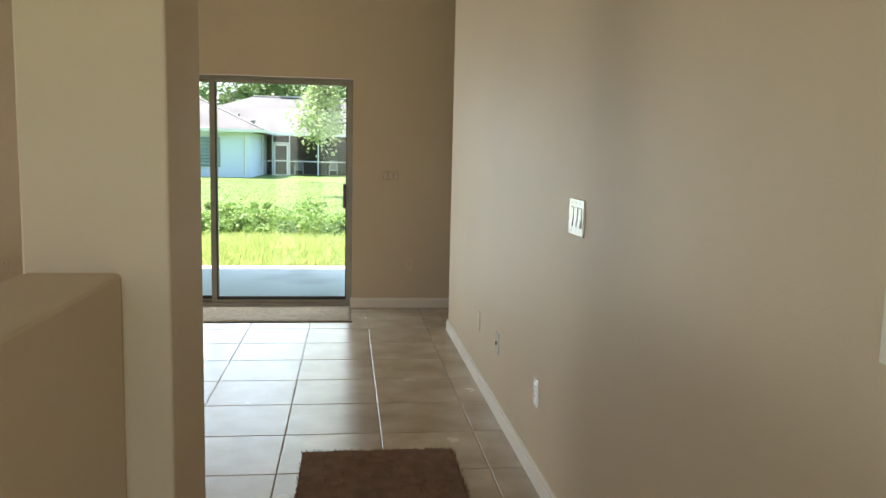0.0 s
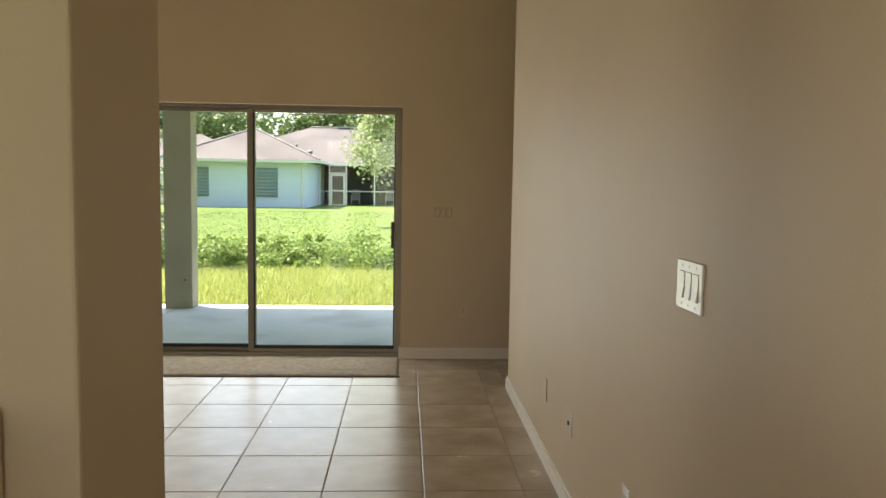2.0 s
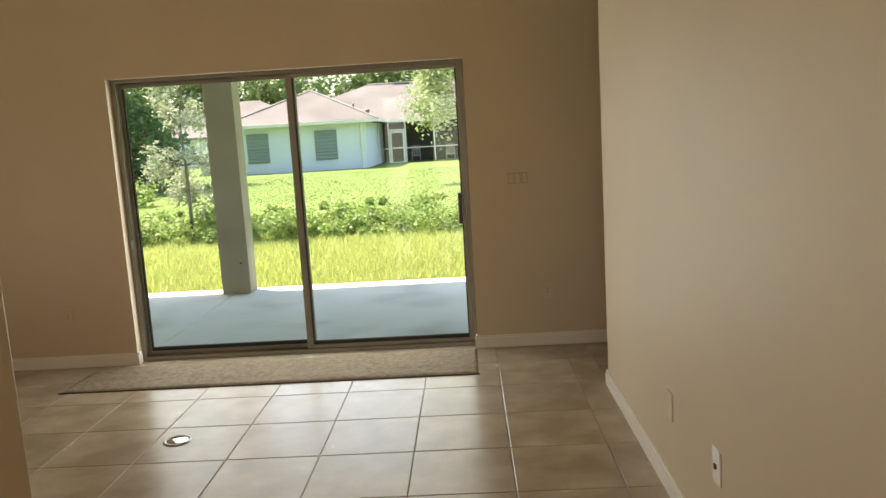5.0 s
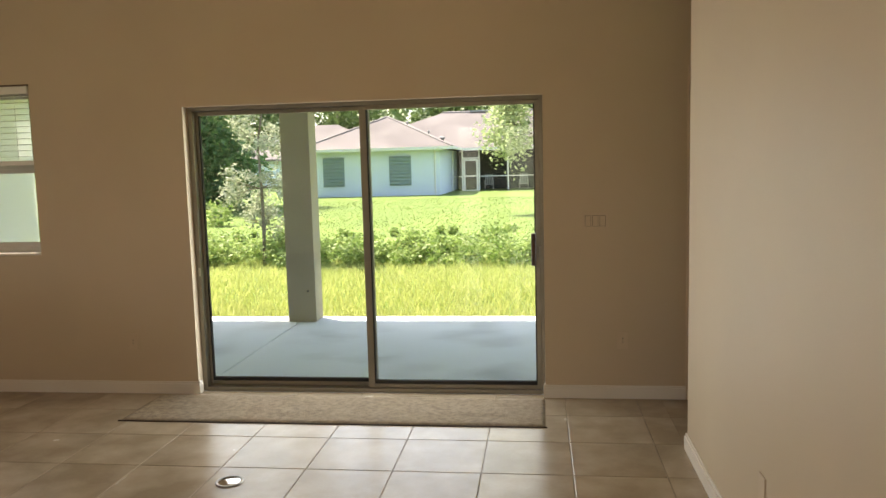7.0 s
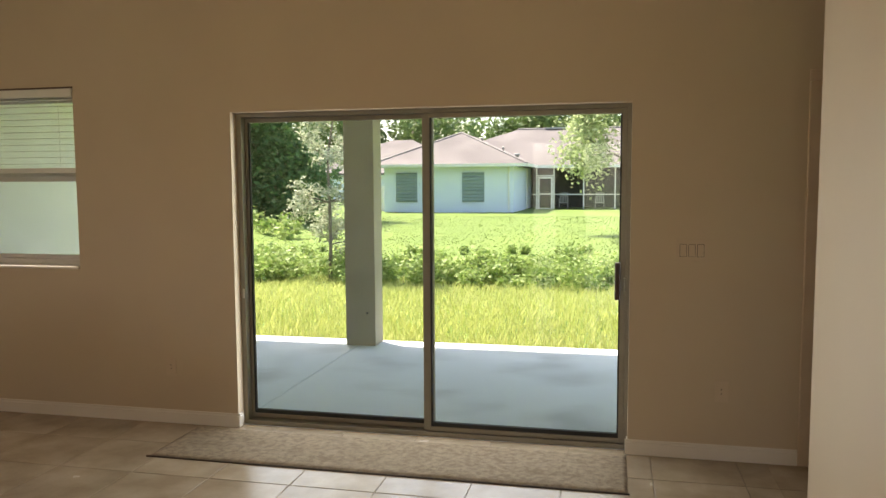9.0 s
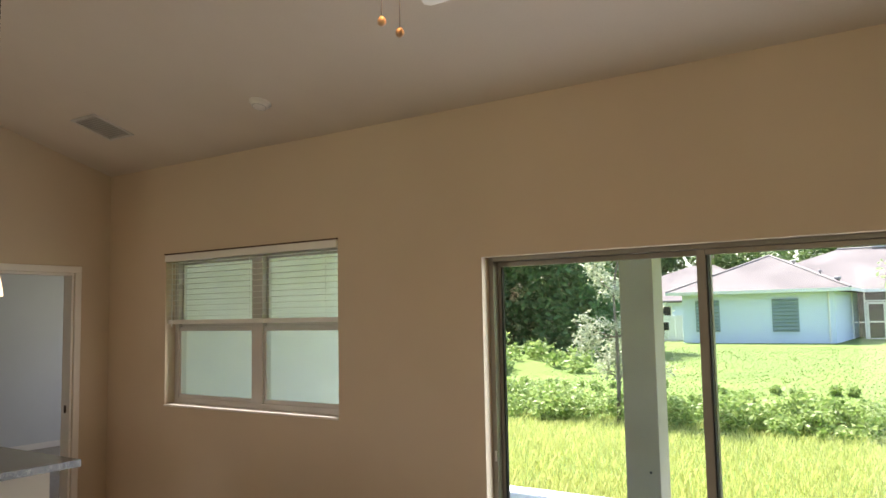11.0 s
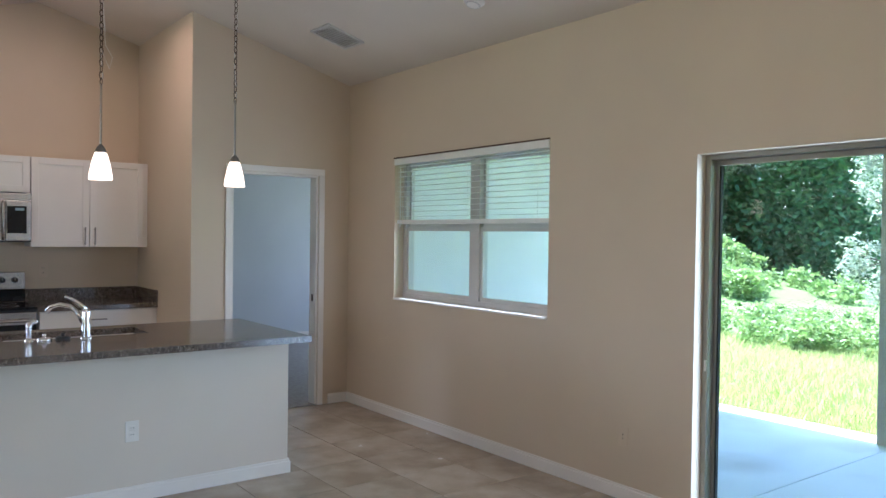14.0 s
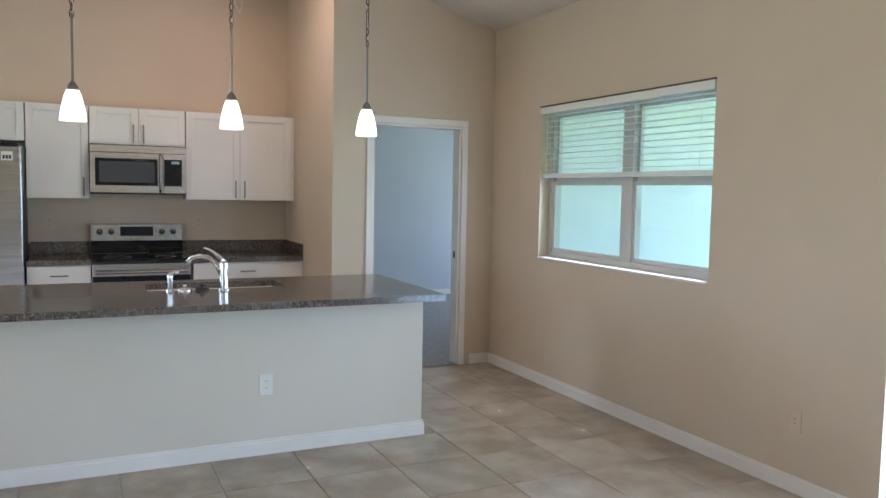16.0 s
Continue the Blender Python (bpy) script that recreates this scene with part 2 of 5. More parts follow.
M_RIDGE = mottled("pale_ridge_shingle", (0.20, 0.18, 0.18), (0.27, 0.25, 0.245), 0.8, 0.95, 0.1, 14)
M_SHUTTER = mottled("blue_grey_shutter", (0.24, 0.33, 0.37), (0.29, 0.38, 0.42), 2, 0.6, 0.02)
# near-black tone that paints the porch's inner shade
M_PORCHSHADE = mottled("dark_porch_shade", (0.03, 0.035, 0.03), (0.05, 0.055, 0.05), 3, 0.8)
M_WHITEPAINT = mottled("outdoor_white_paint", (0.74, 0.75, 0.74), (0.80, 0.80, 0.79), 2, 0.5, 0.02)
M_GREYMETAL = mottled("grey_metal", (0.3, 0.3, 0.3), (0.4, 0.4, 0.4), 4, 0.5, metal=0.6)
M_CABLE = mottled("black_cable", (0.02, 0.02, 0.02), (0.03, 0.03, 0.03), 4, 0.6)

# ---- mesh helpers ----


def box(bm, x0, x1, y0, y1, z0, z1, bevel=0.0):
    m = Matrix.Translation(((x0 + x1) / 2, (y0 + y1) / 2, (z0 + z1) / 2)) @ Matrix.Diagonal((abs(x1 - x0), abs(y1 - y0), abs(z1 - z0), 1))
    made = bmesh.ops.create_cube(bm, size=1.0, matrix=m)["verts"]
    if bevel:
        edges = {e for v in made for e in v.link_edges}
        bmesh.ops.bevel(bm, geom=list(edges), offset=bevel, segments=2, affect="EDGES", profile=0.5)
    return bm


def boxes(*rows, bevel=0.0):
    bm = bmesh.new()
    for r in rows:
        box(bm, *r, bevel=bevel)
    return bm


def rod(bm, a, b, r0, r1=None, segs=10):
    a, b = Vector(a), Vector(b)
    r1 = r0 if r1 is None else r1
    turn = (b - a).to_track_quat("Z", "Y").to_matrix().to_4x4()
    m = Matrix.Translation((a + b) / 2) @ turn
    bmesh.ops.create_cone(bm, cap_ends=True, segments=segs, radius1=r0, radius2=r1, depth=(b - a).length, matrix=m)
    return bm


def lathe(bm, profile, centre=(0, 0, 0), segs=24, tilt=None):
    """Turns (radius, height) pairs about the z axis through centre."""
    base = Matrix.Translation(centre) @ (tilt or Matrix())
    rings = []
    for r, z in profile:
        rings.append([bm.verts.new(base @ Vector((max(r, 1e-4) * math.cos(2 * math.pi * k / segs), max(r, 1e-4) * math.sin(2 * math.pi * k / segs), z))) for k in range(segs)])
    for lo, hi in zip(rings, rings[1:]):
        for k in range(segs):
            f = bm.faces.new((lo[k], lo[(k + 1) % segs], hi[(k + 1) % segs], hi[k]))
            f.smooth = True
    return bm


def tube(bm, points, r, segs=10):
    """A round bar along points."""
    points = [Vector(p) for p in points]
    rings = []
    for i, p in enumerate(points):
        way = (points[min(i + 1, len(points) - 1)] - points[max(i - 1, 0)]).normalized()
        side = way.cross(Vector((0.13, 0.97, 0.2))).normalized()
        up = way.cross(side)
        rr = r[i] if isinstance(r, (list, tuple)) else r
        rings.append([bm.verts.new(p + rr * (math.cos(2 * math.pi * k / segs) * side + math.sin(2 * math.pi * k / segs) * up)) for k in range(segs)])
    for lo, hi in zip(rings, rings[1:]):
        for k in range(segs):
            f = bm.faces.new((lo[k], lo[(k + 1) % segs], hi[(k + 1) % segs], hi[k]))
            f.smooth = True
    bm.faces.new(rings[0][::-1])
    bm.faces.new(rings[-1])
    return bm


ORIGIN = {}


def mesh_of(name, bm, material, shift=(0, 0, 0)):
    if shift != (0, 0, 0):
        bmesh.ops.translate(bm, verts=bm.verts, vec=-Vector(shift))
    bmesh.ops.recalc_face_normals(bm, faces=bm.faces)
    data = bpy.data.meshes.new(name)
    bm.to_mesh(data)
    bm.free()
    data.materials.append(material)
    return data


def thing(name, base, label, category, group=""):
    ob = new(name)
    ob.location = base
    ob.empty_display_size = 0.1
    ORIGIN[ob.name] = tuple(base)
    return tagged(ob, label, category, group)


def part(name, bm, material, parent, label=""):
    """Links a bmesh in world places as one mesh under a thing or a part."""
    at = ORIGIN[parent.name]
    ob = new(name, mesh_of(name, bm, material, at))
    ob.parent = parent
    ORIGIN[ob.name] = at
    return tagged(ob, label)


def single(name, bm, material, label, category, group="", kind="", base=None):
    """A thing of one mesh, with its origin at base."""
    base = base or (0, 0, 0)
    ob = new(name, mesh_of(name, bm, material, base))
    ob.location = base
    ORIGIN[ob.name] = tuple(base)
    return tagged(ob, label, category, group, kind)


def structure(name, bm, material, label, category):
    return single(name, bm, material, label, category, kind="structure")


def quads(name, verts, faces, material):
    data = bpy.data.meshes.new(name)
    data.from_pydata(verts, [], faces)
    data.materials.append(material)
    return data

# ---- the shell of the house ----
XR, XL, XK = 0.80, -6.04, -7.53          # hall wall, bedroom-door wall, kitchen back wall
YN, YK, YS = 7.0, 5.55, -1.5             # patio wall, kitchen return wall, entry wall
YRIDGE, ZRIDGE, ZLOW = 4.68, 3.55, 2.885  # vaulted ceiling
HALL = 6.10                              # where the hall wall ends
DX0, DX1, DH = -2.355, 0.057, 1.985       # patio door opening
WX0, WX1, WZ0, WZ1 = -5.275, -3.462, 1.003, 2.168
BD0, BD1, BDH = 5.885, 6.69, 2.052       # bedroom door opening
TOP = 3.75

structure("wall_north", boxes(
    (XL - 0.12, WX0, YN, YN + 0.2, -0.05, TOP), (WX1, DX0, YN, YN + 0.2, -0.05, TOP), (DX1, 2.3, YN, YN + 0.2, -0.05, TOP),
    (WX0, WX1, YN, YN + 0.2, -0.05, WZ0), (WX0, WX1, YN, YN + 0.2, WZ1, TOP), (DX0, DX1, YN, YN + 0.2, DH, TOP)),
    M_WALL, "beige painted plaster wall with patio door and window", "wall")
structure("wall_east", boxes((XR, XR + 0.12, YS, HALL, -0.05, TOP), bevel=0.004), M_WALL, "long beige painted hall wall with switches", "wall")
structure("wall_hall_end", boxes((2.3, 2.42, HALL - 1.2, YN + 0.2, -0.05, TOP), (XR + 0.12, 2.3, HALL - 1.2, HALL - 1.08, -0.05, TOP)), M_WALL, "plain beige wall closing the side hall", "wall")
structure("wall_west", boxes((XL - 0.12, XL, YK, BD0, -0.05, TOP), (XL - 0.12, XL, BD1, YN, -0.05, TOP), (XL - 0.12, XL, BD0, BD1, BDH, TOP)),
          M_WALL, "beige painted wall with the bedroom doorway", "wall")
structure("wall_kitchen_return", boxes((XK, XL - 0.12, YK, YK + 0.12, -0.05, TOP)), M_WALL, "beige painted return wall beside the kitchen cabinets", "wall")
structure("wall_kitchen", boxes((XK - 0.12, XK, 1.8, YK + 0.12, -0.05, TOP)), M_WALL, "beige painted kitchen back wall", "wall")
structure("wall_front_room", boxes((XK - 0.12, XK, YS, -0.2, -0.05, TOP), (XK - 0.12, XK, -0.2, 1.8, -0.05, 0.85), (XK - 0.12, XK, -0.2, 1.8, 2.35, TOP)), M_WALL, "beige painted front room wall with a window opening", "wall")
structure("wall_south", boxes((XK, -1.4, YS - 0.15, YS, -0.05, TOP), (0.4, XR + 0.12, YS - 0.15, YS, -0.05, TOP), (-1.4, 0.4, YS - 0.15, YS, 2.2, TOP)),
          M_WALL, "plain entry wall with the open entrance", "wall")

# vaulted ceiling: two slopes and the level part over the entry
ceil = bmesh.new()
prof = [(YN + 0.2, ZLOW - 0.0576), (YRIDGE, ZRIDGE), (1.43, 2.62), (YS - 0.15, 2.62)]
cols = []
for x in (XK - 0.12, 2.42):
    cols.append([ceil.verts.new((x, y, z)) for y, z in prof] + [ceil.verts.new((x, y, z + 0.15)) for y, z in reversed(prof)])
n = len(cols[0])
for k in range(n):
    ceil.faces.new((cols[0][k], cols[0][(k + 1) % n], cols[1][(k + 1) % n], cols[1][k]))
for c in cols:
    ceil.faces.new(c)
structure("ceiling", ceil, M_CEIL, "pale vaulted plaster ceiling with a ridge", "ceiling")

# pillar and half wall of the entry
PY0, PY1, PX = 2.07, 2.465, -0.389
structure("wall_pillar", boxes((PX - 0.32, PX, PY0, PY1, -0.05, 3.2), bevel=0.006), M_WALL, "square beige plastered pillar beside the entry", "pillar")
structure("wall_half", boxes((PX - 0.315, PX - 0.106, YS, PY0, -0.05, 1.07), bevel=0.012), M_WALL, "low beige plastered half wall with a flat ledge", "half wall")

# floor under the tiles, bedroom floor and walls
structure("floor", boxes((XL, XR, YS - 0.15, YN, -0.12, -0.004), (XK, XL, YS - 0.15, YK, -0.12, -0.004), (XR, 2.3, HALL - 1.08, YN, -0.12, -0.004), (DX0, DX1, YN, YN + 0.06, -0.12, -0.004),
                         ), M_GROUT, "beige ceramic tile floor with dark grout", "floor")
structure("floor_bedroom", boxes((-10.2, XL - 0.12, YK + 0.12, 10.4, -0.12, 0.012), (XL - 0.12, XL, BD0, BD1, -0.12, 0.010)), M_CARPET, "grey carpet of the bedroom", "carpet")
structure("wall_bedroom_west", boxes((-10.32, -10.2, YK, 10.6, -0.05, 2.8)), M_BEDWALL, "pale grey bedroom wall facing the doorway", "wall")
structure("wall_bedroom_south", boxes((-10.2, XK - 0.12, YK, YK + 0.12, -0.05, 2.8)), M_BEDWALL, "pale grey bedroom side wall", "wall")
structure("wall_bedroom_north", boxes((-10.2, -9.2, 10.4, 10.6, -0.05, 2.8), (-7.4, XL - 0.12, 10.4, 10.6, -0.05, 2.8),
                                      (-9.2, -7.4, 10.4, 10.6, -0.05, 0.9), (-9.2, -7.4, 10.4, 10.6, 2.2, 2.8)), M_BEDWALL, "pale grey bedroom wall with a window opening", "wall")
structure("wall_bedroom_inner", boxes((XK, XL - 0.12, YK + 0.121, YK + 0.13, 0, 2.8), (XL - 0.13, XL - 0.121, YK + 0.13, BD0 - 0.08, 0, 2.8)), M_BEDWALL, "pale grey bedroom wall beside the doorway", "wall")
structure("wall_wing", boxes((XL - 0.12, XL + 0.06, YN + 0.2, 10.6, -0.14, 2.8)), M_STUCCO, "pale stucco outer wall beside the patio", "wall")
structure("ceiling_bedroom", boxes((-10.32, XL - 0.125, YK + 0.125, 10.6, 2.8, 2.95)), M_CEIL, "plain white bedroom ceiling", "ceiling")


def baseboard(name, runs):
    """White skirting with an eased top along straight runs (x0, y0, x1, y1, side)."""
    bm = bmesh.new()
    for x0, y0, x1, y1, (nx, ny) in runs:
        for d, z0, z1 in ((0.014, 0.0, 0.072), (0.008, 0.072, 0.088)):
            xs, ys = sorted((x0, x1)), sorted((y0, y1))
            xa, xb = (xs[0], xs[1]) if nx == 0 else ((xs[0], xs[0] + d) if nx > 0 else (xs[0] - d, xs[0]))
            ya, yb = (ys[0], ys[1]) if ny == 0 else ((ys[0], ys[0] + d) if ny > 0 else (ys[0] - d, ys[0]))
            box(bm, xa, xb, ya, yb, z0, z1, 0.002)
    return structure(name, bm, M_TRIM, "white painted skirting board", "skirting board")


baseboard("baseboard_north", [(XL, YN, DX0 + 0.014, YN, (0, -1)), (DX1 - 0.014, YN, 0.955, YN, (0, -1)), (1.86, YN, 2.3, YN, (0, -1)), (DX0, YN, DX0, YN + 0.05, (1, 0)), (DX1, YN, DX1, YN + 0.05, (-1, 0))])
baseboard("baseboard_east", [(XR, YS, XR, HALL + 0.014, (-1, 0)), (XR, HALL, XR + 0.12, HALL, (0, 1))])
baseboard("baseboard_west", [(XL, BD1 + 0.11, XL, YN - 0.014, (1, 0)), (XL, YK, XL, BD0 - 0.06, (1, 0))])
baseboard("baseboard_bedroom", [(-10.2, YK + 0.12, -10.2, 10.4, (1, 0))])

# ---- patio door ----
FY0, FY1 = 7.075, 7.165
door = thing("sliding_patio_door", ((DX0 + DX1) / 2, 7.12, 0), "two-panel sliding glass patio door in a greyish bronze frame, closed", "patio door")
fr = 0.032
part("door_frame", boxes((DX0, DX0 + fr, FY0, FY1, 0.0, DH), (DX1 - fr * 0.7, DX1, FY0, FY1, 0.0, DH), (DX0 + fr, DX1 - fr * 0.7, FY0, FY1, DH - 0.026, DH), (DX0 + fr, DX1 - fr * 0.7, FY0 - 0.01, FY1, 0.0, 0.028), bevel=0.003), M_BRONZE, door)
MID = -1.132


def glazed(name, x0, x1, y, left, right):
    sash = part(name, boxes((x0, x0 + left, y - 0.018, y + 0.018, 0.03, DH - 0.027), (x1 - right, x1, y - 0.018, y + 0.018, 0.03, DH - 0.027),
                            (x0 + left, x1 - right, y - 0.017, y + 0.017, 0.03, 0.058), (x0 + left, x1 - right, y - 0.017, y + 0.017, DH - 0.055, DH - 0.027), bevel=0.003), M_BRONZE, door)
    part("gasket", boxes((x0 + left, x0 + left + 0.008, y - 0.012, y + 0.012, 0.058, DH - 0.055), (x1 - right - 0.008, x1 - right, y - 0.012, y + 0.012, 0.058, DH - 0.055),
                         (x0 + left + 0.008, x1 - right - 0.008, y - 0.012, y + 0.012, 0.058, 0.083)), M_GASKET, sash, "black rubber glazing strip")
    pane = part("pane", boxes((x0 + left, x1 - right, y - 0.003, y + 0.003, 0.058, DH - 0.055)), M_GLASS, sash, "clear glass pane")
    pane.visible_shadow = False
    return sash


glazed("fixed_panel", DX0 + fr, MID + 0.03, 7.145, 0.018, 0.05)
slide = glazed("sliding_panel", MID - 0.025, DX1 - fr * 0.7, 7.10, 0.045, 0.03)
part("door_handle", boxes((-0.026, 0.004, 7.035, 7.08, 0.875, 1.09), bevel=0.008), M_DARKHANDLE, slide, "dark wooden pull handle")
part("side_lock", boxes((DX0 + 0.018, DX0 + 0.03, FY0 - 0.008, FY0, 0.82, 0.88), bevel=0.002), M_WHITEVINYL, door, "small white side lock")
part("latch", boxes((0.021, 0.039, 7.06, 7.075, 0.93, 1.0), bevel=0.003), M_NICKEL, door, "small metal latch keeper")
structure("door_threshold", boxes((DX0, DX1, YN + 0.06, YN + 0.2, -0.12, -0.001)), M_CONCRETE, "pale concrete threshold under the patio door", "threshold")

# ---- window with its blind ----
win = tagged(thing("window_1", ((WX0 + WX1) / 2, 7.12, WZ0), "white twin single-hung window with clear panes", "window"), kind="structure")
MX = (WX0 + WX1) / 2 + 0.045
part("window_frame", boxes((WX0, WX0 + 0.04, 7.09, 7.17, WZ0, WZ1), (WX1 - 0.04, WX1, 7.09, 7.17, WZ0, WZ1), (WX0 + 0.04, WX1 - 0.04, 7.09, 7.17, WZ0, WZ0 + 0.045),
                           (WX0 + 0.04, WX1 - 0.04, 7.09, 7.17, WZ1 - 0.045, WZ1), (MX - 0.055, MX + 0.055, 7.085, 7.17, WZ0 + 0.045, WZ1 - 0.045), bevel=0.003), M_WHITEVINYL, win)
part("window_sill", boxes((WX0 + 0.001, WX1 - 0.001, YN - 0.012, 7.09, WZ0 - 0.012, WZ0 + 0.004), bevel=0.004), M_TRIM, win, "thin white marble sill")
for x0, x1 in ((WX0 + 0.04, MX - 0.055), (MX + 0.055, WX1 - 0.04)):
    for z0, z1, y in ((WZ0 + 0.045, 1.60, 7.115), (1.60, WZ1 - 0.045, 7.14)):
        s = part("window_sash", boxes((x0, x0 + 0.022, y - 0.014, y + 0.014, z0, z1), (x1 - 0.022, x1, y - 0.014, y + 0.014, z0, z1), (x0 + 0.022, x1 - 0.022, y - 0.014, y + 0.014, z0, z0 + 0.028), (x0 + 0.022, x1 - 0.022, y - 0.014, y + 0.014, z1 - 0.032, z1), bevel=0.002), M_WHITEVINYL, win)
        pn = part("pane", boxes((x0 + 0.022, x1 - 0.022, y - 0.002, y + 0.002, z0 + 0.028, z1 - 0.032)), M_GLASS, s, "clear glass pane")
        pn.visible_shadow = False
blind = thing("window_blind", ((WX0 + WX1) / 2, 7.04, 1.64), "white slatted blind lowered halfway over the window, slats open", "blind")
part("valance", boxes((WX0 + 0.002, WX1 - 0.002, YN - 0.012, 7.01, WZ1 - 0.055, WZ1 - 0.002), (WX0 + 0.004, WX1 - 0.004, 7.012, 7.07, WZ1 - 0.05, WZ1 - 0.004), bevel=0.003), M_SLAT, blind)
part("valance_strip", boxes((WX0 - 0.004, WX1 + 0.004, YN - 0.014, YN - 0.002, WZ1 - 0.001, WZ1 + 0.009)), M_OLDBRONZE, blind, "thin dark strip above the valance")
slat_mesh = None
for k in range(11):
    z = 1.685 + k * 0.0415
    if slat_mesh is None:
        ob = part("slat", boxes((WX0 + 0.012, WX1 - 0.012, 7.015, 7.063, z - 0.0013, z + 0.0013)), M_SLAT, blind)
        slat_mesh = ob.data
    else:
        ob = new("slat", slat_mesh)
        ob.parent, ob.location = blind, (0, 0, k * 0.0415)
part("bottom_rail", boxes((WX0 + 0.012, WX1 - 0.012, 7.016, 7.062, 1.625, 1.657), bevel=0.004), M_SLAT, blind)
for x in (WX0 + 0.1, WX0 + 0.13, MX, WX1 - 0.12):
    part("ladder_cord", rod(bmesh.new(), (x, 7.013, 1.655), (x, 7.013, 2.14), 0.0018, segs=6), M_SLAT, blind)
part("wand", rod(bmesh.new(), (WX0 + 0.07, 7.008, 1.60), (WX0 + 0.07, 7.008, 2.13), 0.004, segs=8), M_SLAT, blind)

# ---- bedroom doorway ----
dw = tagged(thing("door_1", (XL, (BD0 + BD1) / 2, 0), "white cased doorway to the bedroom, door swung out of sight", "doorway"), kind="structure")
cw = 0.055
for nm, r in (("casing", (XL, XL + 0.018, BD0 - cw, BD0, 0.0, BDH)), ("casing", (XL, XL + 0.018, BD1, BD1 + cw, 0.0, BDH)), ("head_casing", (XL, XL + 0.018, BD0 - cw, BD1 + cw, BDH, BDH + cw))):
    part(nm, boxes(r, bevel=0.005), M_TRIM, dw)
part("jamb", boxes((XL - 0.12, XL - 0.001, BD0 + 0.001, BD0 + 0.02, 0.003, BDH - 0.02), bevel=0.002), M_TRIM, dw)
part("jamb", boxes((XL - 0.12, XL - 0.001, BD1 - 0.02, BD1 - 0.001, 0.003, BDH - 0.02), bevel=0.002), M_TRIM, dw)
part("head_jamb", boxes((XL - 0.12, XL - 0.001, BD0 + 0.001, BD1 - 0.001, BDH - 0.02, BDH - 0.001), bevel=0.002), M_TRIM, dw)
part("strike_plate", boxes((XL - 0.075, XL - 0.045, BD1 - 0.0235, BD1 - 0.0195, 0.93, 0.99)), M_OLDBRONZE, dw, "small dark strike plate")

# ---- door at the end of the side hall ----
HD0, HD1, HDH = 1.015, 1.80, 2.065
hd = tagged(thing("door_2", ((HD0 + HD1) / 2, YN, 0), "closed cased door painted like the wall, in the side hall", "door"), kind="structure")
for r in ((HD0 - 0.06, HD0, YN - 0.016, YN, 0.0, HDH), (HD1, HD1 + 0.06, YN - 0.016, YN, 0.0, HDH)):
    part("casing", boxes(r, bevel=0.006), M_PLATEBEIGE, hd)
part("head_casing", boxes((HD0 - 0.06, HD1 + 0.06, YN - 0.016, YN, HDH, HDH + 0.06), bevel=0.006), M_PLATEBEIGE, hd)
part("door_leaf", boxes((HD0 + 0.002, HD1 - 0.002, YN - 0.008, YN - 0.001, 0.008, HDH - 0.003), bevel=0.002), M_TRIM, hd, "white door leaf")

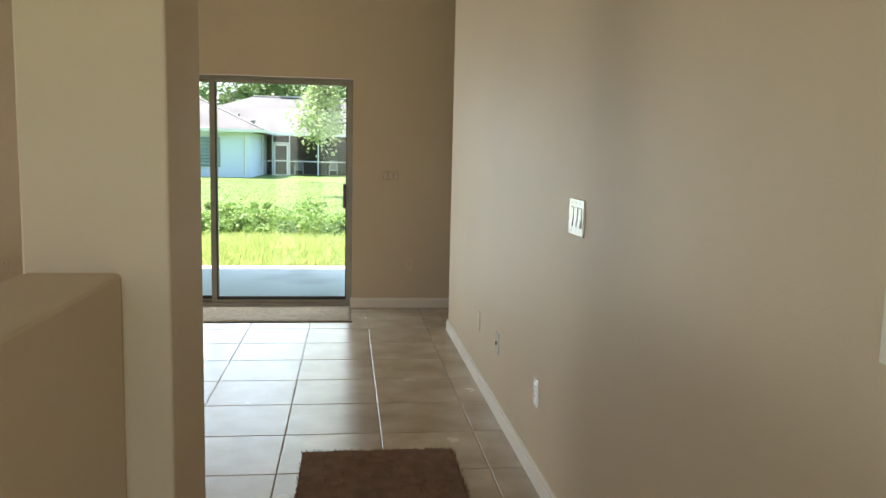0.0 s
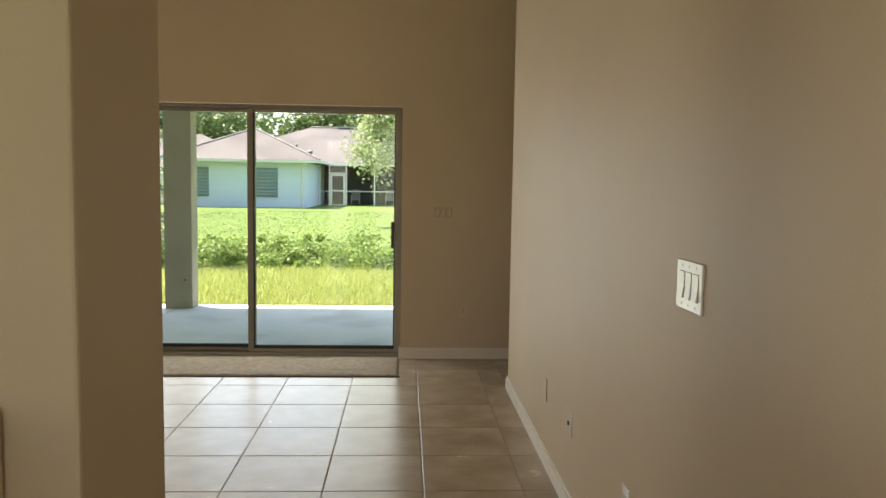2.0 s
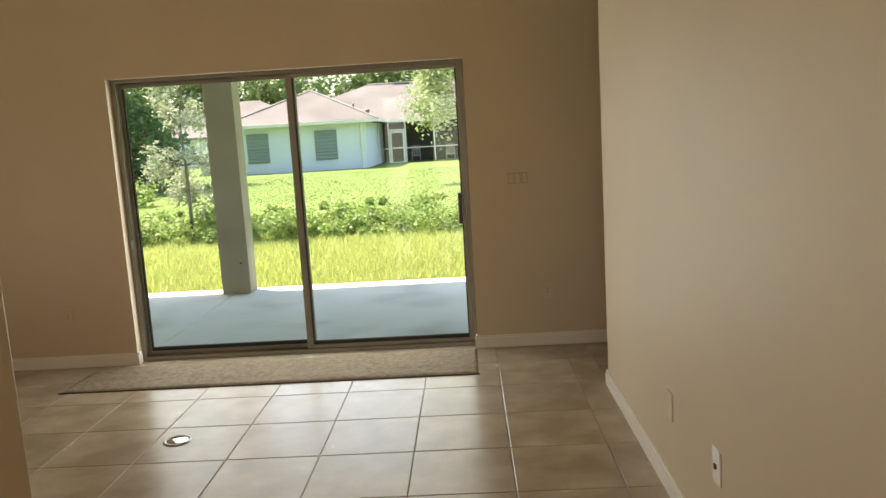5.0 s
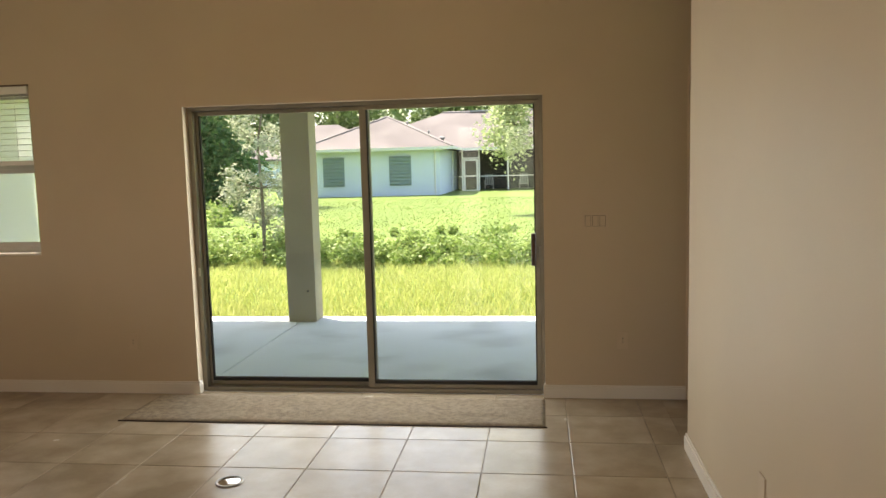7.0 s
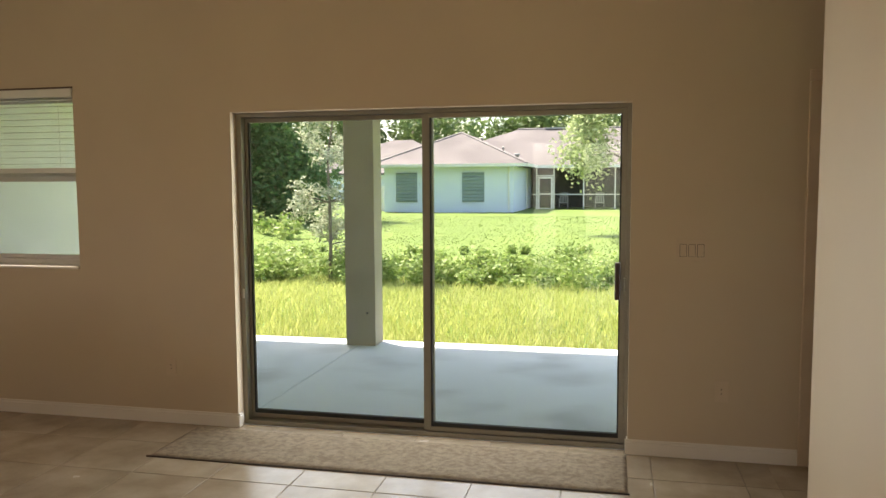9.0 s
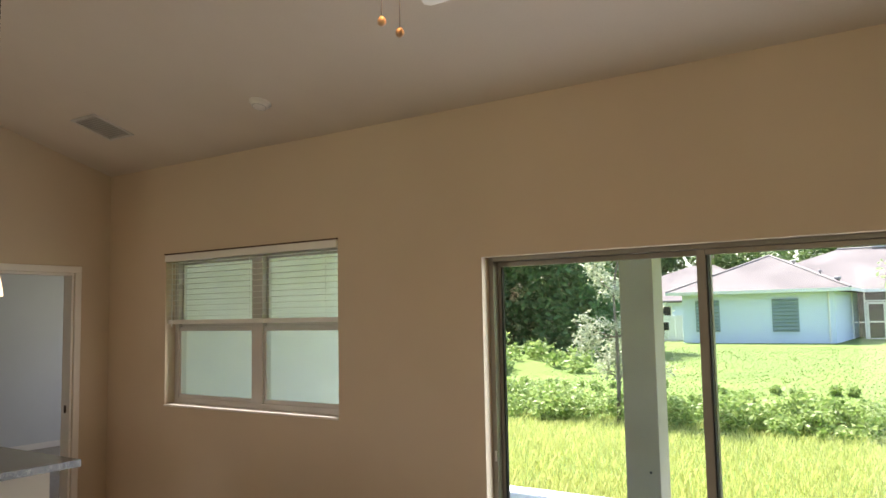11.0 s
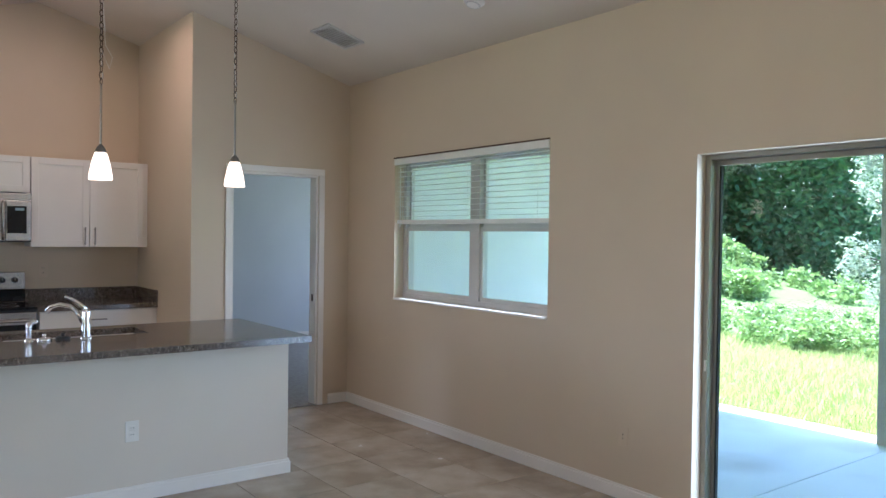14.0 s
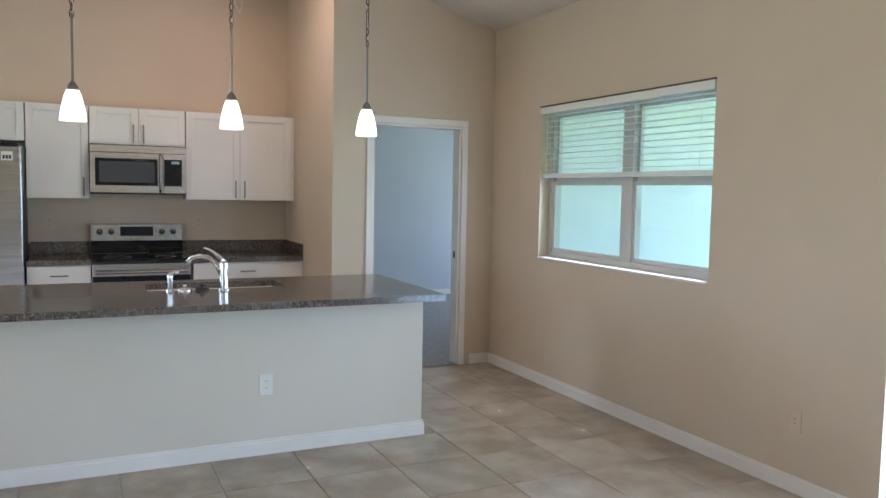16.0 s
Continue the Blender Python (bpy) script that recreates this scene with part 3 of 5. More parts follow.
# ---- wall plates ----


def switch_plate(name, base, axis, gangs, wide, high, material, label, category, kind_of):
    """A cover plate on a wall, with rockers, sockets or a jack. axis 'x': on a wall that faces -x; 'y': faces -y; '+x': faces +x."""
    ob = thing(name, base, label, category)
    bx, by, bz = base

    def slab(a, b, c, d, depth0, depth1, bevel=0.0):
        if axis == "x":
            return boxes((bx - depth1, bx - depth0, by + a, by + b, bz + c, bz + d), bevel=bevel)
        if axis == "+x":
            return boxes((bx + depth0, bx + depth1, by + a, by + b, bz + c, bz + d), bevel=bevel)
        return boxes((bx + a, bx + b, by - depth1, by - depth0, bz + c, bz + d), bevel=bevel)
    part("cover_plate", slab(-wide / 2, wide / 2, -high / 2, high / 2, 0.0, 0.006, 0.002), material, ob)
    for g in range(gangs):
        c = (g - (gangs - 1) / 2) * 0.046
        if kind_of == "rocker":
            part("rocker_recess", slab(c - 0.0185, c + 0.0185, -0.035, 0.035, 0.0045, 0.0064), M_SLOT, ob, "thin dark gap round the rocker")
            up, low, joined = slab(c - 0.0165, c + 0.0165, 0.0, 0.033, 0.005, 0.0075), slab(c - 0.0165, c + 0.0165, -0.033, 0.0, 0.005, 0.0075), bpy.data.meshes.new("rocker_half")
            out = Vector((0, -1, 0)) if axis == "y" else Vector((-1 if axis == "x" else 1, 0, 0))
            for v in low.verts:   # pressed in at the top, so that the foot stands out
                if v.co.z < bz - 0.02 and (v.co - Vector(base)).dot(out) > 0.006:
                    v.co += out * 0.0048
            low.to_mesh(joined)
            up.from_mesh(joined)
            low.free()
            part("rocker", up, material, ob)
            for dz in (-0.049, 0.049):
                part("screw", slab(c - 0.0022, c + 0.0022, dz - 0.0028, dz + 0.0028, 0.0055, 0.0068, 0.0005), M_NICKEL if material == M_PLATE else material, ob, "small screw head")
        elif kind_of == "socket":
            for dz in (-0.0195, 0.0195):
                face = part("socket_face", slab(c - 0.017, c + 0.017, dz - 0.014, dz + 0.014, 0.005, 0.0078, 0.001), material, ob)
                for o in (-0.0065, 0.0065):
                    part("slot", slab(c + o - 0.0013, c + o + 0.0013, dz - 0.003, dz + 0.006, 0.0074, 0.0082), M_SLOT, face, "dark blade slot")
        elif kind_of == "jack":
            part("jack", slab(c - 0.008, c + 0.008, -0.008, 0.008, 0.005, 0.012, 0.001), M_SLOT, ob, "dark coaxial jack")
        elif kind_of == "holes":
            for dz in (-0.01, 0.012):
                part("screw_hole", slab(c - 0.003, c + 0.003, dz - 0.003, dz + 0.003, 0.005, 0.0068), M_SLOT, ob, "tiny dark hole")
    return ob


switch_plate("light_switch", (XR, 2.833, 1.15), "x", 3, 0.17, 0.125, M_PLATE, "white three-gang rocker switch plate on the hall wall", "light switch", "rocker")
switch_plate("light_switch", (XR, 1.25, 1.12), "x", 1, 0.078, 0.122, M_PLATE, "white single rocker switch near the entry", "light switch", "rocker")
switch_plate("wall_outlet", (XR, 3.297, 0.384), "x", 1, 0.075, 0.118, M_PLATE, "white twin socket low on the hall wall", "wall outlet", "socket")
switch_plate("cable_jack", (XR, 4.146, 0.382), "x", 1, 0.075, 0.118, M_PLATE, "white cover plate with a coaxial jack", "cable jack", "jack")
switch_plate("blank_plate", (XR, 4.715, 0.378), "x", 0, 0.072, 0.115, M_PLATEBEIGE, "blank cover plate painted like the wall", "cover plate", "blank")
switch_plate("light_switch", (0.385, YN, 1.169), "y", 3, 0.165, 0.122, M_PLATEBEIGE, "three-gang rocker switch painted beige beside the patio door", "light switch", "rocker")
switch_plate("cable_outlet", (0.557, YN, 0.388), "y", 1, 0.07, 0.115, M_PLATEBEIGE, "beige-painted low cover plate with two holes", "wall outlet", "holes")
switch_plate("wall_outlet", (-2.818, YN, 0.37), "y", 1, 0.07, 0.115, M_PLATEBEIGE, "beige-painted socket below the window", "wall outlet", "holes")
switch_plate("island_outlet", (-4.40, 4.66, 0.40), "+x", 1, 0.075, 0.118, M_PLATE, "white twin socket in the island's front", "wall outlet", "socket")
switch_plate("kitchen_outlet", (XK, 3.50, 1.17), "+x", 1, 0.075, 0.118, M_PLATEBEIGE, "pale socket above the worktop", "wall outlet", "socket")
switch_plate("kitchen_outlet", (XK, 4.73, 1.17), "+x", 1, 0.075, 0.118, M_PLATEBEIGE, "pale socket above the worktop", "wall outlet", "socket")

# ---- floor things ----


def soft_mat(bm, x0, x1, y0, y1, high, nx, ny, skew=0.0, wob=0.004):
    """A thin mat with a soft uneven top and rounded rim."""
    grid = []
    for i in range(nx + 1):
        row = []
        for j in range(ny + 1):
            u, v = i / nx, j / ny
            edge = min(u * nx, (1 - u) * nx, v * ny, (1 - v) * ny, 1.0)
            z = 0.002 + high * (0.35 + 0.65 * edge) + wob * noise.noise((u * 17, v * 6, 3)) * edge
            row.append(bm.verts.new((x0 + (x1 - x0) * u + skew * (1 - v), y0 + (y1 - y0) * v + 0.006 * noise.noise((u * 5, v, 9)), max(z, 0.003))))
        grid.append(row)
    for i in range(nx):
        for j in range(ny):
            bm.faces.new((grid[i][j], grid[i + 1][j], grid[i + 1][j + 1], grid[i][j + 1])).smooth = True
    rim = [grid[i][0] for i in range(nx + 1)] + [grid[nx][j] for j in range(1, ny + 1)] + [grid[i][ny] for i in range(nx - 1, -1, -1)] + [grid[0][j] for j in range(ny - 1, 0, -1)]
    low = [bm.verts.new((v.co.x, v.co.y, 0.0)) for v in rim]
    for k in range(len(rim)):
        bm.faces.new((rim[k], rim[(k + 1) % len(rim)], low[(k + 1) % len(rim)], low[k]))
    return bm


runner = thing("door_runner", (-1.28, 6.68, 0), "mottled tan woven runner lying before the patio door", "mat")
part("woven_top", soft_mat(bmesh.new(), -2.605, 0.05, 6.412, 6.945, 0.010, 110, 22), M_MAT, runner)
part("backing", boxes((-2.62, 0.06, 6.400, 6.412, 0.0, 0.006)), M_RUGEDGE, runner, "dark rubber edge")
rug = thing("entry_rug", (0.16, 3.2, 0), "dark brown shaggy entry rug on the tiles", "rug")
part("rug_top", soft_mat(bmesh.new(), -0.18, 0.50, 2.62, 3.642, 0.016, 60, 90, wob=0.006), M_RUG, rug)
rv = np.random.RandomState(4)
vv, ff = [], []
for k in range(9000):
    x, y = rv.uniform(-0.185, 0.505), rv.uniform(2.615, 3.648)
    a, h, l = rv.uniform(0, 6.28), rv.uniform(0.016, 0.03), rv.uniform(0.004, 0.012)
    i = len(vv)
    dx, dy = math.cos(a), math.sin(a)
    vv += [(x - 0.16 - dy * 0.002, y - 3.2 + dx * 0.002, 0.008), (x - 0.16 + dy * 0.002, y - 3.2 - dx * 0.002, 0.008), (x - 0.16 + dx * l, y - 3.2 + dy * l, h)]
    ff.append((i, i + 1, i + 2))
tufts = new("tuft", quads("tufts", vv, ff, M_RUG))
tufts.parent = rug
tagged(tufts, kind="stuff")
cap = thing("floor_socket_cover", (-1.527, 5.532, 0), "round polished metal floor socket cover flush with the tiles", "floor socket")
part("cover", lathe(bmesh.new(), [(0.0, 0.004), (0.052, 0.004), (0.058, 0.0), (0.058, -0.003)], (-1.527, 5.532, 0.002)), M_CHROME, cap)
part("rim", lathe(bmesh.new(), [(0.058, 0.0), (0.06, 0.006), (0.068, 0.005), (0.071, 0.0)], (-1.527, 5.532, 0.001)), M_NICKEL, cap)

# ---- ceiling things ----
SLOPE = math.atan((ZRIDGE - ZLOW) / (YN - YRIDGE))


def ceiling_z(y):
    return ZLOW + (YN - y) * (ZRIDGE - ZLOW) / (YN - YRIDGE)


vent = thing("ceiling_vent", (-5.165, 6.375, ceiling_z(6.375)), "grey metal ceiling air vent with slats", "ceiling vent")
tiltm = Matrix.Rotation(-SLOPE, 4, "X")


def on_slope(bm, x, y, drop=0.0):
    bm.transform(Matrix.Translation((x, y, ceiling_z(y) - drop)) @ tiltm)
    return bm


part("frame", on_slope(boxes((-0.145, 0.145, -0.165, -0.14, -0.012, 0.0), (-0.145, 0.145, 0.14, 0.165, -0.012, 0.0), (-0.145, -0.12, -0.14, 0.14, -0.012, 0.0), (0.12, 0.145, -0.14, 0.14, -0.012, 0.0), bevel=0.002), -5.165, 6.375), M_VENT, vent)
part("backing", on_slope(boxes((-0.12, 0.12, -0.14, 0.14, -0.002, 0.0)), -5.165, 6.375), M_DUCT, vent, "grey shaded duct opening")
for k in range(12):
    o = -0.1265 + k * 0.023
    b = boxes((-0.12, 0.12, -0.010, 0.010, -0.001, 0.001))
    b.transform(Matrix.Translation((0, o, -0.007)) @ Matrix.Rotation(0.5, 4, "X"))
    part("slat", on_slope(b, -5.165, 6.375), M_VENT, vent)
smoke = thing("smoke_detector", (-3.68, 6.525, ceiling_z(6.525)), "round white smoke detector on the sloped ceiling", "smoke detector")
part("base", on_slope(lathe(bmesh.new(), [(0.0, -0.008), (0.07, -0.008), (0.072, 0.0)]), -3.68, 6.525), M_FANWHITE, smoke)
part("cover", on_slope(lathe(bmesh.new(), [(0.0, -0.036), (0.03, -0.035), (0.052, -0.028), (0.06, -0.018), (0.063, -0.007)]), -3.68, 6.525), M_FANWHITE, smoke)
part("sensor_ring", on_slope(lathe(bmesh.new(), [(0.040, -0.034), (0.046, -0.035), (0.049, -0.031)]), -3.68, 6.525), M_VENT, smoke, "grey sensor slot ring")

RL = (-6.07, 4.94)
rec = thing("recessed_light", (RL[0], RL[1], ceiling_z(RL[1])), "lit round recessed downlight in the kitchen ceiling", "recessed light")
part("trim_ring", on_slope(lathe(bmesh.new(), [(0.062, -0.002), (0.068, -0.008), (0.09, -0.004), (0.092, 0.002)]), *RL), M_FANWHITE, rec)
part("lens", on_slope(lathe(bmesh.new(), [(0.0, -0.003), (0.064, -0.003)]), *RL), M_RECESS, rec, "glowing lens")


def pendant(y):
    x, zc = -4.133, ceiling_z(y)
    ob = thing("pendant_light", (x, y, 1.795), "lit frosted glass pendant on a bronze chain over the island", "pendant light", "pendants over the island")
    b = lathe(bmesh.new(), [(0.0, -0.030), (0.022, -0.030), (0.035, -0.022), (0.058, -0.012), (0.063, 0.0), (0.0, 0.001)])
    part("canopy", on_slope(b, x, y), M_OLDBRONZE, ob)
    ch = bmesh.new()
    z, k = zc - 0.03, 0
    while z > 2.293:
        pts = [Vector((0.0095 * math.cos(a), 0, 0.0205 * math.sin(a))) for a in [2 * math.pi * i / 10 for i in range(11)]]
        rot = Matrix.Rotation(radians(90 * (k % 2) + 20), 4, "Z")
        tube(ch, [rot @ p + Vector((x, y, z - 0.012)) for p in pts], 0.0029, 5)
        z -= 0.032
        k += 1
    part("chain", ch, M_OLDBRONZE, ob, "thin dark metal chain")
    wire = [(x + 0.006 * math.sin(i * 1.3), y + 0.006 * math.cos(i * 1.1), 2.283 + (zc - 0.03 - 2.283) * i / 14) for i in range(15)]
    if y < 4.8:
        wire = wire[:3] + [(x + 0.0, y + 0.04, 2.373), (x, y + 0.055, 2.433), (x, y + 0.02, 2.493)] + wire[5:]
    part("wire", tube(bmesh.new(), wire, 0.0022, 5), M_FANWHITE, ob, "thin pale wire twisted round the chain")
    part("stem", rod(bmesh.new(), (x, y, 1.958), (x, y, 2.288), 0.006), M_NICKEL, ob)
    part("holder", lathe(bmesh.new(), [(0.006, 1.978), (0.012, 1.973), (0.022, 1.958), (0.029, 1.941), (0.027, 1.935), (0.0, 1.935)], (x, y, 0)), M_NICKEL, ob)
    part("shade", lathe(bmesh.new(), [(0.0, 1.939), (0.026, 1.939), (0.037, 1.913), (0.047, 1.873), (0.055, 1.833), (0.058, 1.803), (0.057, 1.795), (0.052, 1.797), (0.0, 1.808)], (x, y, 0)), M_PENDANT, ob, "glowing frosted shade")


for py in (3.703, 4.423, 5.143):
    pendant(py)

# ---- ceiling fan ----
FX, FY, FZ = -1.284, 4.854, 2.821
FC = ceiling_z(FY)
fan = thing("ceiling_fan", (FX, FY, FZ - 0.4), "white five-blade ceiling fan with four lit frosted shades", "ceiling fan")
part("canopy", lathe(bmesh.new(), [(0.0, FC + 0.03), (0.07, FC + 0.03), (0.068, FC - 0.04), (0.045, FC - 0.085), (0.016, FC - 0.10)], (FX, FY, 0)), M_FANWHITE, fan)
part("downrod", rod(bmesh.new(), (FX, FY, FZ + 0.14), (FX, FY, FC - 0.08), 0.0125, segs=14), M_GREYMETAL, fan, "grey metal downrod")
house_f = part("motor_housing", lathe(bmesh.new(), [(0.013, FZ + 0.16), (0.03, FZ + 0.15), (0.05, FZ + 0.115), (0.115, FZ + 0.105), (0.135, FZ + 0.085), (0.14, FZ + 0.05), (0.135, FZ + 0.03), (0.085, FZ + 0.0), (0.072, FZ - 0.012), (0.0, FZ - 0.014)], (FX, FY, 0), 40), M_FANWHITE, fan)
for k in range(25):
    a = 2 * math.pi * k / 25
    if k % 5 == 4:
        continue
    b = boxes((-0.019, 0.019, -0.0045, 0.0045, -0.002, 0.002))
    b.transform(Matrix.Translation((FX, FY, FZ + 0.0145)) @ Matrix.Rotation(a, 4, "Z") @ Matrix.Translation((0.11, 0, 0)) @ Matrix.Rotation(-0.54, 4, "Y"))
    part("vent_slot", b, M_SLOT, house_f, "dark cooling slot")
part("switch_housing", lathe(bmesh.new(), [(0.075, FZ - 0.012), (0.075, FZ - 0.05), (0.07, FZ - 0.058), (0.06, FZ - 0.075), (0.045, FZ - 0.105), (0.03, FZ - 0.125), (0.0, FZ - 0.13)], (FX, FY, 0), 32), M_FANWHITE, fan)
part("switch_band", lathe(bmesh.new(), [(0.0755, FZ - 0.02), (0.0765, FZ - 0.024), (0.0765, FZ - 0.044), (0.0755, FZ - 0.048)], (FX, FY, 0), 32), M_VENT, fan, "grey band")
BLADE0 = 42.0
for k in range(5):
    rot = Matrix.Translation((FX, FY, FZ - 0.032)) @ Matrix.Rotation(radians(BLADE0 + 72 * k), 4, "Z") @ Matrix.Rotation(radians(-12), 4, "X")
    b = bmesh.new()
    outline = [(0.19, -0.048), (0.24, -0.060), (0.40, -0.066), (0.56, -0.069), (0.63, -0.064), (0.655, -0.045), (0.66, 0.0), (0.655, 0.045), (0.63, 0.064), (0.56, 0.069), (0.40, 0.066), (0.24, 0.060), (0.19, 0.048)]
    lo = [b.verts.new((x, y, -0.004)) for x, y in outline]
    hi = [b.verts.new((x, y, 0.004)) for x, y in outline]
    b.faces.new(lo[::-1]), b.faces.new(hi)
    for i in range(len(lo)):
        b.faces.new((lo[i], lo[(i + 1) % len(lo)], hi[(i + 1) % len(lo)], hi[i]))
    b.transform(rot)
    blade = part("blade", b, M_FANWHITE, fan)
    br = boxes((0.10, 0.16, -0.014, 0.014, -0.012, -0.004), (0.155, 0.27, -0.034, 0.034, -0.010, -0.004), bevel=0.003)
    for sx, sy in ((0.2, 0.018), (0.2, -0.018), (0.245, 0.0)):
        rod(br, (sx, sy, -0.010), (sx, sy, -0.014), 0.005, segs=8)
    br.transform(rot)
    part("blade_iron", br, M_FANWHITE, blade, "white cast blade bracket")
for k in range(4):
    a = radians(-50 + 90 * k)
    ux, uy = math.cos(a), math.sin(a)
    arm = part("light_arm", tube(bmesh.new(), [(FX + ux * 0.03, FY + uy * 0.03, FZ - 0.08), (FX + ux * 0.065, FY + uy * 0.065, FZ - 0.082), (FX + ux * 0.082, FY + uy * 0.082, FZ - 0.118)], 0.017, 10), M_FANWHITE, fan)
    tl = Matrix.Rotation(a, 4, "Z") @ Matrix.Rotation(radians(-32), 4, "Y")
    part("shade", lathe(bmesh.new(), [(0.0, 0.0), (0.026, 0.0), (0.036, -0.02), (0.050, -0.05), (0.058, -0.085), (0.058, -0.11), (0.053, -0.125), (0.05, -0.122), (0.0, -0.10)], (FX + ux * 0.076, FY + uy * 0.076, FZ - 0.112), 24, tl), M_SHADE, arm, "glowing frosted glass shade")
for (ox, oy), zb in (((-0.081, -0.036), 2.472), ((-0.044, -0.003), 2.442)):
    ch = part("pull_chain", rod(bmesh.new(), (FX + ox + 0.04, FY + oy, FZ - 0.1), (FX + ox + 0.04, FY + oy, zb), 0.0016, segs=6), M_NICKEL, fan, "thin beaded pull chain")
    part("pull_knob", lathe(bmesh.new(), [(0.0, 0.014), (0.007, 0.012), (0.0125, 0.002), (0.011, -0.008), (0.004, -0.014), (0.0, -0.014)], (FX + ox + 0.04, FY + oy, zb - 0.01), 14), M_KNOB, ch, "pale wooden pull knob")

# ---- island ----
IX, IY1, IY0 = -4.40, 5.622, 2.95
isl = thing("kitchen_island", (-4.6, 4.2, 0), "beige-fronted kitchen island with white baseboard", "kitchen island")
part("front_wall", boxes((IX - 0.12, IX, IY0, IY1, 0.0, 0.866), bevel=0.004), M_ISLAND, isl)
part("cabinet_body", boxes((IX - 0.74, IX - 0.12, IY0, IY1 - 0.02, 0.0, 0.866)), M_CABINET, isl)
bb = boxes((IX, IX + 0.014, IY0, IY1 + 0.014, 0.0, 0.072), (IX, IX + 0.008, IY0, IY1 + 0.008, 0.072, 0.088), (IX - 0.12, IX, IY1, IY1 + 0.014, 0.0, 0.072), (IX - 0.12, IX, IY1, IY1 + 0.008, 0.072, 0.088))
part("baseboard", bb, M_TRIM, isl)
SX0, SX1, SY0, SY1 = -5.12, -4.765, 4.07, 4.86   # sink cut-out
CX0, CX1, CY0, CY1 = -5.27, -4.13, IY0 - 0.05, 5.645
part("countertop", boxes((CX0, SX0, CY0, CY1, 0.867, 0.905), (SX1, CX1, CY0, CY1, 0.867, 0.905), (SX0, SX1, CY0, SY0, 0.867, 0.905), (SX0, SX1, SY1, CY1, 0.867, 0.905)), M_GRANITE, isl, "polished brown speckled granite top")
sink = thing("kitchen_sink", (-4.94, 4.465, 0.7), "stainless steel undermount double-bowl sink in the island", "sink")
for y0, y1 in ((SY0, 4.45), (4.48, SY1)):
    bw = boxes((SX0, SX1, y0, y1, 0.70, 0.704), (SX0 - 0.004, SX0, y0, y1, 0.70, 0.866), (SX1, SX1 + 0.004, y0, y1, 0.70, 0.866), (SX0, SX1, y0 - 0.004, y0, 0.70, 0.866), (SX0, SX1, y1, y1 + 0.004, 0.70, 0.866))
    bowl = part("bowl", bw, M_STEEL, sink)
    part("drain", lathe(bmesh.new(), [(0.0, 0.709), (0.03, 0.709), (0.042, 0.706), (0.044, 0.7)], ((SX0 + SX1) / 2, (y0 + y1) / 2, 0)), M_CHROME, bowl, "round chrome drain")
part("divider", boxes((SX0, SX1, 4.454, 4.476, 0.72, 0.85), bevel=0.006), M_STEEL, sink)
tap = thing("kitchen_faucet", (-4.695, 4.48, 0.905), "chrome single-lever kitchen faucet with arched spout", "faucet")
fx, fy, fz = -4.695, 4.48, 0.905
part("base_plate", lathe(bmesh.new(), [(0.0, fz + 0.012), (0.027, fz + 0.012), (0.031, fz + 0.006), (0.032, fz)], (fx, fy, 0)), M_CHROME, tap)
part("body", lathe(bmesh.new(), [(0.025, fz + 0.01), (0.024, fz + 0.08), (0.023, fz + 0.155), (0.020, fz + 0.17), (0.0, fz + 0.172)], (fx, fy, 0)), M_CHROME, tap)
part("lever", tube(bmesh.new(), [(fx, fy, fz + 0.165), (fx - 0.02, fy - 0.03, fz + 0.2), (fx - 0.035, fy - 0.07, fz + 0.23), (fx - 0.045, fy - 0.105, fz + 0.245)], [0.014, 0.011, 0.009, 0.008]), M_CHROME, tap)
spout = [(fx - 0.01, fy - 0.015, fz + 0.09), (fx - 0.03, fy - 0.04, fz + 0.15), (fx - 0.06, fy - 0.075, fz + 0.185), (fx - 0.10, fy - 0.12, fz + 0.195), (fx - 0.135, fy - 0.16, fz + 0.18), (fx - 0.15, fy - 0.18, fz + 0.155)]
part("spout", tube(bmesh.new(), spout, [0.014, 0.014, 0.014, 0.013, 0.013, 0.016], 14), M_CHROME, tap)
soap = thing("side_sprayer", (-4.705, 4.185, 0.905), "chrome side sprayer standing beside the sink", "sprayer")
part("collar", lathe(bmesh.new(), [(0.0, 0.925), (0.016, 0.925), (0.021, 0.915), (0.023, 0.905)], (-4.705, 4.185, 0)), M_CHROME, soap)
part("sprayer_body", lathe(bmesh.new(), [(0.012, 0.92), (0.013, 0.95), (0.016, 0.985), (0.015, 1.01), (0.0, 1.018)], (-4.705, 4.185, 0)), M_CHROME, soap)
part("spray_head", tube(bmesh.new(), [(-4.705, 4.185, 1.0), (-4.72, 4.21, 1.013), (-4.73, 4.23, 1.013)], [0.012, 0.012, 0.01]), M_CHROME, soap)
for dy, nm, mat_, lab in ((4.265, "sink_stopper", M_CHROME, "shiny round sink stopper on the granite"), (4.36, "sink_strainer", M_BLACK, "black rubber sink strainer on the granite")):
    st = thing(nm, (-4.71, dy, 0.905), lab, "sink stopper")
    part("disc", lathe(bmesh.new(), [(0.0, 0.925), (0.03, 0.924), (0.04, 0.915), (0.038, 0.905)], (-4.71, dy, 0)), mat_, st)
    part("knob", lathe(bmesh.new(), [(0.0, 0.945), (0.011, 0.943), (0.012, 0.934), (0.006, 0.924)], (-4.71, dy, 0)), mat_, st)

